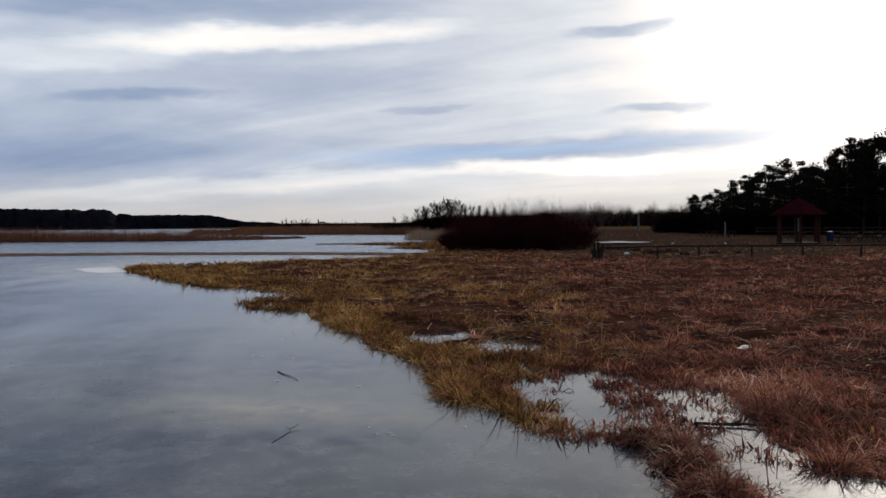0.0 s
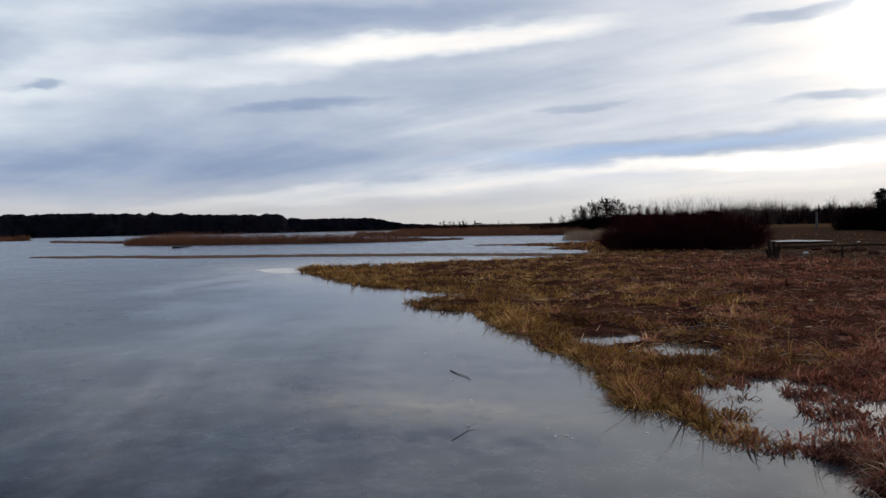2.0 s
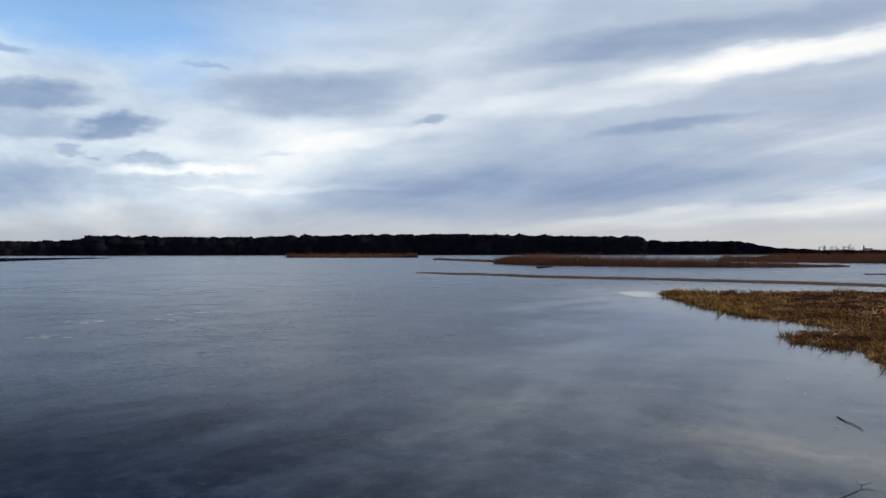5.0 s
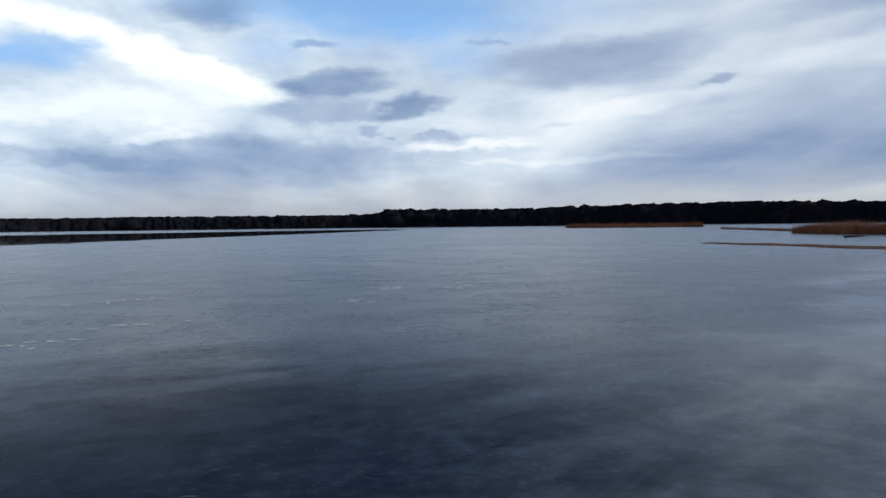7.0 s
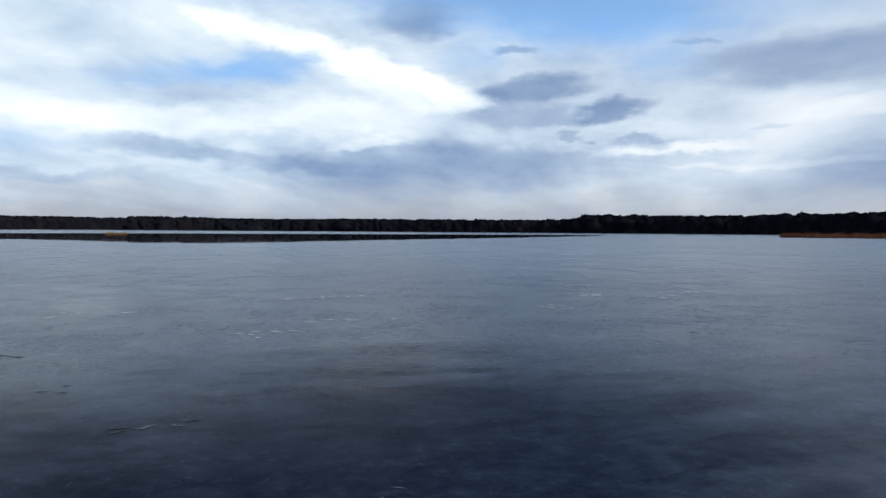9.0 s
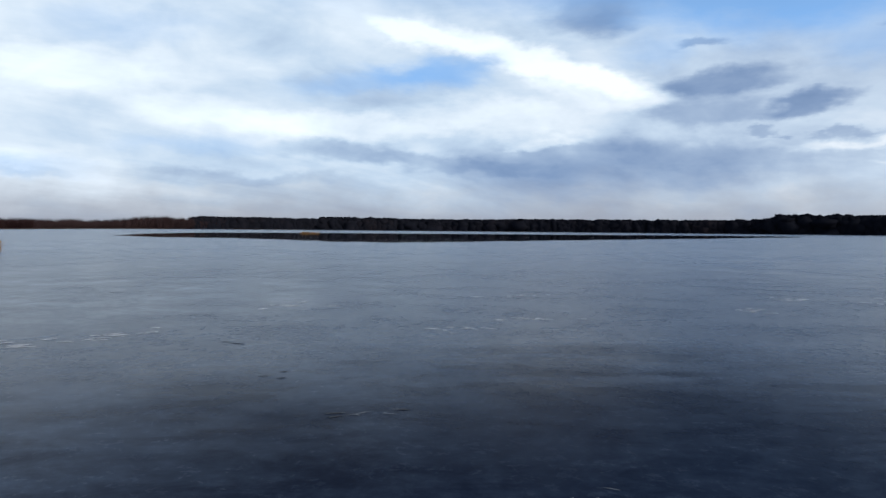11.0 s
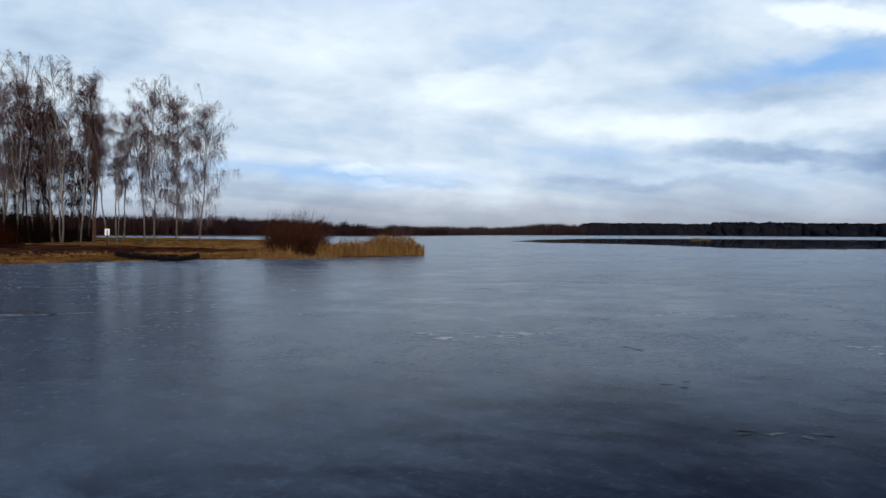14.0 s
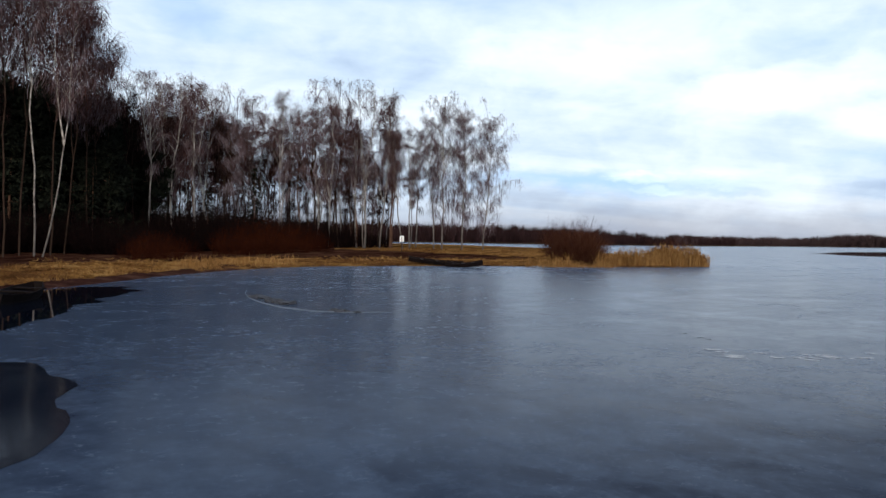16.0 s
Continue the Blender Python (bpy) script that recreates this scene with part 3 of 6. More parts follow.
def inland(x, y):
    """Distance from the shore line, positive on land."""
    p = np.stack([np.ravel(x), np.ravel(y)], 1).astype(float)
    best = np.full(len(p), 1e9)
    inside = np.zeros(len(p), bool)
    for a, b in zip(LAKE, np.roll(LAKE, -1, 0)):
        e = b - a
        t = np.clip(((p - a) @ e) / (e @ e), 0, 1)
        best = np.minimum(best, np.hypot(*(p - a - t[:, None] * e).T))
        cross = (a[1] > p[:, 1]) != (b[1] > p[:, 1])
        with np.errstate(divide="ignore", invalid="ignore"):
            inside ^= cross & (p[:, 0] < (b[0] - a[0]) * (p[:, 1] - a[1]) / (b[1] - a[1]) + a[0])
    return np.where(inside, -best, best).reshape(np.shape(x))


def lie(x, y):
    """Height of the ground, without its small bumps."""
    x, y = np.asarray(x, float), np.asarray(y, float)
    s = inland(x, y)
    d = np.hypot(x, y)
    west = np.clip((-y - 5) / 10, 0, 1)
    up = np.maximum(s, 0)
    east_z = 0.13 * (1 - np.exp(-up / 2.0)) + 0.16 * np.clip((up - 10) / 30, 0, 1)
    west_z = 0.10 * (1 - np.exp(-up / 1.0)) + 0.40 * (1 - np.exp(-up / 14))
    z = east_z * (1 - west) + west_z * west + np.clip((d - 300) / 900, 0, 1) * np.minimum(up * 0.012, 5)
    for px, py, pr in PONDS:
        z = z - 0.32 * np.exp(-(((x - px) / pr) ** 2 + ((y - py) / (pr * 0.8)) ** 2))
    z = np.where(s > 0, z, np.maximum(0.18 * s, -0.8))
    for px, py, pr in ISLETS:
        z = np.maximum(z, 0.10 - 0.16 * (np.hypot(x - px, y - py) / pr) ** 2)
    return z


def bumps(x, y, amount=1.0):
    """Hummocks of the marsh, which die out at the water's edge."""
    out = [noise.noise((a * 1.5, b * 1.5, 3.1)) * 0.08 + noise.noise((a * 0.45, b * 0.45, 7.7)) * 0.09 + abs(noise.noise((a * 0.8, b * 0.8, 1.7))) * 0.10 + noise.noise((a * 3.1, b * 3.1, 5.9)) * 0.05 - 0.03 for a, b in zip(np.ravel(x), np.ravel(y))]
    edge = np.clip(inland(x, y) / 1.1, 0.1, 1.0)
    return np.array(out).reshape(np.shape(x)) * amount * np.where(np.asarray(y) > 42, 0.2, 1.0) * edge


def height(x, y):
    return float(lie(np.array([x]), np.array([y]))[0])


def build_ground():
    rings = np.concatenate([np.linspace(2.5, 16, 110, endpoint=False), np.geomspace(16, 4600, 150)])
    turns = np.radians(np.linspace(0, 360, 540, endpoint=False))
    R, A = np.meshgrid(rings, turns, indexing="ij")
    X, Y = -np.sin(A) * R, np.cos(A) * R
    Z = lie(X, Y)
    near = R < 130
    Z[near] += bumps(X[near], Y[near])
    n, k = R.shape
    i, j = np.meshgrid(np.arange(n - 1), np.arange(k), indexing="ij")
    q = np.stack([i * k + j, i * k + (j + 1) % k, (i + 1) * k + (j + 1) % k, (i + 1) * k + j], -1).reshape(-1, 4)
    cx, cy = X[:-1].ravel(), Y[:-1].ravel()
    d = np.hypot(cx, cy)
    slot = np.zeros(len(q), int)
    slot[(cy > 38) & (cx > 6) & (d < 200)] = 1
    slot[(cy < -12) & (d < 250)] = 2
    slot[(cy < -12) & (cx > -24) & (d < 60) & (inland(cx, cy) < 1.0)] = 0
    ragged = np.array([noise.noise((a * 0.22, b * 0.22, 3.0)) for a, b in zip(cx, cy)])
    # ground under the trees: litter in a colour darkened for their shade
    slot[(cy < -12) & (d < 250) & (inland(cx, cy) > 7.5 + 4 * ragged) & (cx > -58)] = 4
    slot[(d > 200) & (cy > -12)] = 3
    slot[d > 250] = 3
    verts = np.stack([X, Y, Z], -1).reshape(-1, 3)
    ob = new("ground", raw_mesh("ground", verts, q, [M_SOIL, M_LAWN, M_SHORE, M_FAR, M_SHADED_LITTER], slot, smooth=True))
    tagged(ob, "boggy lake shore of dark soil, meadow turf and golden grass", "ground", kind="structure")


def build_ice():
    rings = np.concatenate([[0.0], np.geomspace(0.5, 4500, 60)])
    turns = np.radians(np.linspace(0, 360, 180, endpoint=False))
    R, A = np.meshgrid(rings, turns, indexing="ij")
    n, k = R.shape
    i, j = np.meshgrid(np.arange(n - 1), np.arange(k), indexing="ij")
    q = np.stack([i * k + j, i * k + (j + 1) % k, (i + 1) * k + (j + 1) % k, (i + 1) * k + j], -1).reshape(-1, 4)
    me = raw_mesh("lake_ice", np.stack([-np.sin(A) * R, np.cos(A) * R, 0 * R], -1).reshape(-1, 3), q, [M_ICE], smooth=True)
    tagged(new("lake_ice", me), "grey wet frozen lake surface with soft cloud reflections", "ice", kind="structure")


def sheet(name, outline, z, material, label, category="water", wobble=0.0, seed=0):
    """A flat irregular patch lying on the ice."""
    pts = []
    for _ in range(2):
        soft = [Vector(p) for p in outline]
        outline = [p for a, b in zip(soft, soft[1:] + soft[:1]) for p in (a.lerp(b, 0.25), a.lerp(b, 0.75))]
    for k in range(len(outline)):
        a, b = Vector(outline[k]), Vector(outline[(k + 1) % len(outline)])
        steps = max(1, min(14, int((b - a).length / max(0.07, 0.012 * a.length))))
        for s in range(steps):
            p = a.lerp(b, s / steps)
            w = (noise.noise_vector((p.x * 0.9 + seed, p.y * 0.9, 1.3)) + noise.noise_vector((p.x * 3.7, p.y * 3.7 + seed, 5.3)) * 0.45) * wobble * min(1, 0.03 * p.length + 0.4)
            pts.append((p.x + w.x, p.y + w.y, z))
    bm = bmesh.new()
    bm.faces.new([bm.verts.new(p) for p in pts])
    bmesh.ops.triangulate(bm, faces=bm.faces[:])
    bmesh.ops.recalc_face_normals(bm, faces=bm.faces[:])
    for f in bm.faces:
        if f.normal.z < 0:
            f.normal_flip()
    return tagged(part(name, bm, material), label, category, kind="structure")


build_ground()
build_ice()

# open water where the ice has gone
sheet("water", [tuple(polar(a, d)) for a, d in ((104, 300), (98, 330), (88, 350), (76, 380), (64, 450), (60, 400), (64, 300), (72, 190), (80, 150), (88, 112), (95, 118), (100, 150), (106, 160), (109, 180), (108.5, 215), (106, 250))],
      0.004, M_WATER, "dark band of open water far out on the lake", wobble=5.0)
sheet("water", [(-3.4, -13.4), (-4.05, -13.1), (-4.25, -12.75), (-4.05, -11.7), (-4.2, -11.4), (-4.05, -10.5), (-3.74, -10.15), (-3.55, -9.75), (-3.45, -9.0), (-3.1, -8.3), (-2.8, -7.9), (-2.5, -7.55), (-2.2, -7.35), (-0.8, -7.3), (0.5, -10), (-0.8, -13.6)],
      0.004, M_THIN, "dark hole in the ice skinned over with thin clear ice", wobble=0.16, seed=4)
sheet("water", [(-9.1, -28.2), (-12.4, -29.6), (-12.2, -27.4), (-10.2, -24.6), (-7.1, -20.2), (-4.6, -16.6), (0, -16), (2, -19), (-2, -24)],
      0.004, M_WATER, "strip of open water along the thawing shore", wobble=0.7, seed=9)

sheet("ice_patch", [(-15.5, 38.0), (-17.4, 38.5), (-17.8, 37.3), (-16.4, 35.4), (-14.6, 33.8), (-13.8, 34.0), (-15.2, 36.4)],
      0.004, M_PALE, "pale refrozen patch off the marsh point", "ice", wobble=0.5, seed=2)

sheet("ice_patch", [tuple(polar(a, d)) for a, d in ((143, 150), (138, 172), (131, 178), (125.5, 172), (124, 150), (127, 140), (132, 150), (138, 142))],
      0.004, M_PALE, "white frosted ice in the bay behind the spit", "ice", wobble=4.0, seed=6)


# ---------------------------------------------------------------- sedge, grass and reeds
def tufts(name, xy, tall, per, material, label, lean=0.5, width=0.012, spread=0.12, sag=0.35, category="grass", z=None, segs=2):
    """Clumps of arching blades at these plan positions."""
    n = len(xy)
    if z is None:
        z = lie(xy[:, 0], xy[:, 1]) + (bumps(xy[:, 0], xy[:, 1]) if np.hypot(*xy.T).min() < 130 else 0)
        z = np.maximum(z, -0.02)
    c = np.repeat(np.column_stack([xy, z]), per, 0)
    k = len(c)
    t = np.repeat(tall, per) if np.ndim(tall) else np.full(k, tall)
    a = RNG.uniform(0, 2 * np.pi, k)
    out = np.stack([np.cos(a), np.sin(a), 0 * a], 1)
    c = c + out * (RNG.uniform(0, 1, k) ** 0.7 * spread * np.sqrt(t / 0.3))[:, None]
    # each clump has been pressed over one way
    b = np.repeat(RNG.uniform(0, 2 * np.pi, n), per)
    pressed = np.stack([np.cos(b), np.sin(b), 0 * b], 1) * (np.abs(RNG.normal(0, 0.55, k)) * lean)[:, None]
    way = unit(out * np.abs(RNG.normal(0, lean, k))[:, None] + pressed + np.array([0, 0, 1.0]))
    length = t * RNG.uniform(0.45, 1.15, k)
    bend = (out * 0.6 + pressed * 0.8) * (length * RNG.uniform(0, 1.1, k) * sag)[:, None] - np.array([0, 0, 1.0]) * (length * RNG.uniform(0, 1, k) ** 0.6 * 1.5 * sag)[:, None]
    w = width * RNG.uniform(0.5, 1.5, k) * (np.repeat(np.hypot(*xy.T), per) / 12 + 0.3).clip(0.6, 3.4)
    ob = part_raw(name, strips(c, way, length, w, bend, segs), material)
    return tagged(ob, label, category, kind="stuff")


def scatter(n, az, dist, power, keep):
    """Plan positions between two bearings and distances, denser near by, where keep() allows."""
    got = []
    while sum(map(len, got)) < n:
        m = n * 2
        a = RNG.uniform(az[0], az[1], m)
        r = (dist[0] ** (1 - power) + RNG.uniform(0, 1, m) * (dist[1] ** (1 - power) - dist[0] ** (1 - power))) ** (1 / (1 - power))
        p = polar(a, r)
        got.append(p[keep(p)])
    return np.concatenate(got)[:n]


def in_strip(line, n, wide):
    """Random positions along a polyline, spread across it."""
    line = np.array(line, float)
    seg = np.hypot(*np.diff(line, axis=0).T)
    at = RNG.uniform(0, seg.sum(), n)
    i = np.minimum(np.searchsorted(np.cumsum(seg), at), len(seg) - 1)
    s = (at - np.concatenate([[0], np.cumsum(seg)])[i]) / seg[i]
    p = line[i] + (line[i + 1] - line[i]) * s[:, None]
    ends = np.minimum(at, seg.sum() - at)
    w = wide * np.clip(0.15 + ends / (wide * 1.6 + 1e-6), 0, 1)
    return p + RNG.uniform(-0.5, 0.5, (n, 2)) * w[:, None]


def marsh_sedge():
    land = lambda p: (inland(p[:, 0], p[:, 1]) > -0.1) & ((p[:, 1] < 41 + 6 * np.sin(p[:, 0] * 0.3)) | (p[:, 0] < 7))
    p = scatter(52000, (-62, 24), (5.2, 88), 1.0001, land)
    lumps = np.array([noise.noise((x * 0.7, y * 0.7, 9.3)) + 0.6 * noise.noise((x * 1.9, y * 1.9, 4.4)) for x, y in p])
    wet = bumps(p[:, 0], p[:, 1]) + lie(p[:, 0], p[:, 1])
    tussock = np.array([noise.noise((x * 3.3, y * 3.3, 15.0)) + 0.5 * noise.noise((x * 7.0, y * 7.0, 2.0)) + 0.6 * noise.noise((x * 1.35, y * 1.35, 33.0)) for x, y in p])
    keep = (wet > -0.03) & (lumps + RNG.normal(0, 0.2, len(p)) > -0.30) & (tussock + RNG.normal(0, 0.06, len(p)) > -0.06)
    p, lumps, tussock = p[keep], lumps[keep], tussock[keep]
    s = inland(p[:, 0], p[:, 1])
    d = np.hypot(*p.T)
    az = np.degrees(np.arctan2(-p[:, 0], p[:, 1]))
    edge = s < RNG.uniform(0.3, 1.6, len(p)) * (1 + d / 20)
    gold = RNG.uniform(0, 1, len(p)) < np.clip((az + 15 + 11 * lumps - 0.8 * np.maximum(s - 2.5, 0)) / 16, 0.03, 0.85)
    tall = np.where(edge, RNG.uniform(0.12, 0.27, len(p)), RNG.uniform(0.07, 0.17, len(p))) * np.clip(0.80 + 1.3 * lumps + 1.7 * tussock, 0.25, 2.6)
    near = d < 15
    for pick, material, tone in ((~gold, M_SEDGE, "matted red-brown dead sedge"), (gold, M_STRAW, "golden-brown dead sedge")):
        a, b = pick & near, pick & ~near
        tufts("sedge", p[a], tall[a], 17, material, tone + " on the wet marsh", lean=1.0, sag=0.8, width=0.0155, spread=0.10)
        tufts("sedge", p[b], tall[b], 13, material, tone + " farther over the marsh", lean=1.0, sag=0.5, width=0.0150, spread=0.13, segs=1)
    # broken stalks lying flat
    q = scatter(9000, (-62, 20), (5.5, 60), 0.9, lambda r: (inland(r[:, 0], r[:, 1]) > 0.3))
    patch = np.array([noise.noise((x * 0.5, y * 0.5, 21.3)) for x, y in q]) + RNG.normal(0, 0.2, len(q))
    q = q[patch > -0.05]
    a = RNG.uniform(0, 2 * np.pi, len(q))
    z = np.maximum(lie(q[:, 0], q[:, 1]) + bumps(q[:, 0], q[:, 1]), 0) + RNG.uniform(0.03, 0.16, len(q))
    ln = RNG.uniform(0.08, 0.34, len(q))
    way = unit(np.column_stack([np.cos(a), np.sin(a), RNG.normal(0.05, 0.18, len(q))]))
    side = np.column_stack([-np.sin(a) * 0.6, np.cos(a) * 0.6, np.full(len(q), 0.8)])
    w = 0.009 * (np.hypot(*q.T) / 14 + 0.4).clip(0.6, 2.4) * RNG.uniform(0.6, 1.4, len(q))
    tagged(part_raw("straw", strips(np.column_stack([q, z]), way, ln, w, np.column_stack([0 * a, 0 * a, -ln * 0.15]), 2, side, 0.6), M_STALK),
           "bleached broken stalks lying on the marsh", "grass", kind="stuff")
    ground_z = lambda q: np.maximum(lie(q[:, 0], q[:, 1]), -0.02)
    # tall fringe that leans over the water along the edge
    line = np.array(near_shore[6:])
    q = in_strip(line, 1100, 0.7)
    clump = np.array([noise.noise((x * 2.6, y * 2.6, 41.0)) for x, y in q])
    q = q[(inland(q[:, 0], q[:, 1]) > -0.06) & (clump > -0.02)]
    red = (q[:, 0] > 0.9 + RNG.normal(0, 0.35, len(q))) | (RNG.uniform(0, 1, len(q)) < np.interp(q[:, 1], [9, 12, 16], [0.65, 0.45, 0.15]))
    tufts("sedge", q[red], RNG.uniform(0.12, 0.32, red.sum()), 16, M_SEDGE, "red-brown sedge fringing the flooded margin", lean=0.38, sag=0.95, width=0.0185, z=ground_z(q[red]), spread=0.07)
    tufts("sedge", q[~red], RNG.uniform(0.14, 0.34, (~red).sum()), 16, M_STRAW, "golden sedge fringing the frozen water", lean=0.38, sag=0.95, width=0.0180, z=ground_z(q[~red]), spread=0.09)
    q = in_strip([(-4.8, 19.2), (-5.2, 20.6), (-4.2, 21.5)], 90, 0.8)
    q = np.concatenate([q, in_strip([(-5.0, 23.4), (-7.4, 25.2), (-10.1, 28.9), (-12.7, 32.8), (-14.5, 35.6), (-15.2, 38.4)], 420, 1.5)])
    clump = np.array([noise.noise((x * 1.2, y * 1.2, 43.0)) for x, y in q])
    q = q[(inland(q[:, 0], q[:, 1]) > 0.12) & (clump > -0.15)]
    tufts("sedge", q, RNG.uniform(0.16, 0.40, len(q)), 15, M_STRAW, "tussocks of golden sedge along the point", lean=0.7, sag=0.7, width=0.0105, z=ground_z(q), spread=0.16)
    # puffy tussocks, thickest along the shore
    q = np.concatenate([in_strip([(-1.4, 14.4), (-3.6, 19.2), (-4.6, 23.2), (-7.0, 26.4), (-10.0, 30.2), (-13.6, 35.2), (-14.6, 38.2)], 300, 4.5), in_strip([(0.2, 11.5), (-1.0, 13.6), (-2.4, 17.6)], 60, 1.4)])
    q = q[inland(q[:, 0], q[:, 1]) > 0.15]
    tufts("sedge", q, RNG.uniform(0.2, 0.5, len(q)), 46, M_STRAW, "rounded tussocks of golden sedge near the shore", lean=0.8, sag=1.0, width=0.0115, spread=0.24)
    q = scatter(320, (-50, 2), (8, 45), 1.2, lambda r: inland(r[:, 0], r[:, 1]) > 0.8)
    tufts("sedge", q, RNG.uniform(0.18, 0.36, len(q)), 40, M_SEDGE, "rounded tussocks of red-brown sedge on the marsh", lean=0.9, sag=1.0, width=0.0105, spread=0.24)
    # the dense golden shoulder beside the flooded margin
    q = np.column_stack([RNG.uniform(-0.25, 0.9, 330), RNG.uniform(8.9, 11.6, 330)])
    clump = np.array([noise.noise((x * 2.8, y * 2.8, 47.0)) for x, y in q])
    q = q[(inland(q[:, 0], q[:, 1]) > 0.05) & (clump > 0.10)]
    tufts("sedge", q[::2], RNG.uniform(0.16, 0.36, len(q[::2])), 15, M_STRAW, "thick golden sedge beside the flooded margin", lean=0.5, sag=0.9, width=0.0150, z=ground_z(q[::2]), spread=0.12)
    tufts("sedge", q[1::2], RNG.uniform(0.16, 0.34, len(q[1::2])), 15, M_SEDGE, "thick red-brown sedge beside the flooded margin", lean=0.45, sag=0.9, width=0.0150, z=ground_z(q[1::2]), spread=0.12)
    # sparse stems standing in the melt water, thicker along its outer rim
    q = np.column_stack([RNG.uniform(0.6, 3.4, 1800), RNG.uniform(7.0, 11.4, 1800)])
    thick = np.array([noise.noise((x * 1.6, y * 1.3, 31.0)) for x, y in q])
    q = q[(inland(q[:, 0], q[:, 1]) < 0.05) & (q[:, 1] > 9.35 - 1.0 * q[:, 0]) & (thick > -0.02)][:430]
    rim = in_strip([(0.72, 8.45), (0.95, 7.9), (1.2, 7.45), (1.5, 7.4), (1.85, 7.35)], 150, 0.5)
    bed = np.concatenate([q, rim, in_strip([(2.4, 6.9), (2.75, 6.7), (3.05, 6.6)], 12, 0.5), in_strip([(2.6, 7.5), (2.95, 8.2), (2.9, 9.2)], 26, 0.6)])
    red = bed[:, 0] > 1.15 + RNG.normal(0, 0.25, len(bed))
    tufts("sedge", bed[red], RNG.uniform(0.10, 0.30, red.sum()), 8, M_SEDGE, "sparse red-brown stems standing in melt water", lean=0.35, sag=1.05, width=0.0185, z=np.full(red.sum(), -0.01), spread=0.07)
    tufts("sedge", bed[~red], RNG.uniform(0.14, 0.36, (~red).sum()), 9, M_STRAW, "sparse golden stems standing in melt water", lean=0.35, sag=1.05, width=0.0180, z=np.full((~red).sum(), -0.01), spread=0.07)
    # a hummock of flopped sedge in the water
    q = np.concatenate([np.array([x, y]) + RNG.normal(0, r * 0.5, (int(190 * r) + 8, 2)) for x, y, r in ISLETS])
    tufts("sedge", q, RNG.uniform(0.12, 0.26, len(q)), 18, M_SEDGE, "flopped red-brown sedge on a wet hummock", lean=1.0, sag=0.8, width=0.0165, z=ground_z(q), spread=0.12)
    q = q[::3]
    tufts("straw", q, RNG.uniform(0.14, 0.36, len(q)), 5, M_STALK, "pale broken stalks tangled on a wet hummock", lean=1.3, sag=0.7, width=0.010, z=ground_z(q) + 0.05, spread=0.14)


def meadow_grass():
    p = scatter(2500, (-40, -6), (40, 120), 0.9, lambda q: inland(q[:, 0], q[:, 1]) > 1)
    tufts("meadow_grass", p, RNG.uniform(0.05, 0.14, len(p)), 7, M_STRAW, "short faded meadow grass", lean=0.8, width=0.005)
    p = scatter(9000, (112, 172), (24, 118), 0.8, lambda q: (inland(q[:, 0], q[:, 1]) > np.where(q[:, 0] > -20, 1.1, 0.2)) & ((inland(q[:, 0], q[:, 1]) < 8 + RNG.normal(0, 2, len(q))) | (q[:, 0] < -58)))
    tufts("shore_grass", p, RNG.uniform(0.10, 0.34, len(p)), 9, M_BANK, "golden dead grass on the far bank", lean=0.8, width=0.009, sag=0.5)


def bank_tussocks():
    """Taller golden clumps along the far bank's edge."""
    q = np.concatenate([in_strip(west_shore[1:], 420, 3.0), in_strip(west_shore[3:11], 200, 7.0)])
    s = inland(q[:, 0], q[:, 1])
    clump = np.array([noise.noise((x * 0.45, y * 0.45, 61.0)) for x, y in q])
    q = q[(s > np.where(q[:, 0] > -20, 1.2, 0.3)) & (clump > 0.02)]
    tufts("shore_grass", q, RNG.uniform(0.25, 0.7, len(q)), 22, M_REED, "taller golden clumps of dead grass on the bank", lean=0.6, width=0.008, sag=0.6, spread=0.3)


def reed_bed(xy, tall, material, label, width, heads=True, seg=2):
    n = len(xy)
    z = np.maximum(lie(xy[:, 0], xy[:, 1]), -0.05)
    base = np.column_stack([xy, z])
    way = unit(np.column_stack([RNG.normal(0.03, 0.10, n), RNG.normal(0.02, 0.10, n), np.ones(n)]))
    uneven = np.array([noise.noise((x * 0.35, y * 0.35, 2.2)) + 0.5 * noise.noise((x * 1.1, y * 1.1, 5.1)) for x, y in xy])
    length = tall * RNG.uniform(0.5, 1.08, n) * np.clip(0.95 + 0.5 * uneven, 0.45, 1.3)
    sag = np.column_stack([RNG.normal(0, 0.10, n), RNG.normal(0, 0.10, n), 0 * length]) * length[:, None]
    w = width * RNG.uniform(0.7, 1.4, n)
    got = [strips(base, way, length, w, sag, seg, taper=0.6)]
    if heads:
        pick = RNG.uniform(0, 1, n) < 0.45
        top = base[pick] + way[pick] * (length[pick] * 0.93)[:, None] + sag[pick] * 0.9
        m = len(top)
        droop = np.column_stack([RNG.normal(0.08, 0.06, m), RNG.normal(0.03, 0.06, m), np.full(m, -0.05)])
        got.append(strips(top, unit(way[pick] + RNG.normal(0, 0.2, (m, 3))), np.full(m, 0.24), width * 2.6 * RNG.uniform(0.6, 1.4, m), droop, 2, taper=0.9))
    ob = part_raw("reeds", merge(got), material)
    return tagged(ob, label, "reeds", kind="stuff")


marsh_sedge()
meadow_grass()
bank_tussocks()
isle = in_strip([(-84, 126), (-65, 114), (-50, 111), (-37, 110.5), (-29, 115), (-22.3, 122)], 26000, 9)
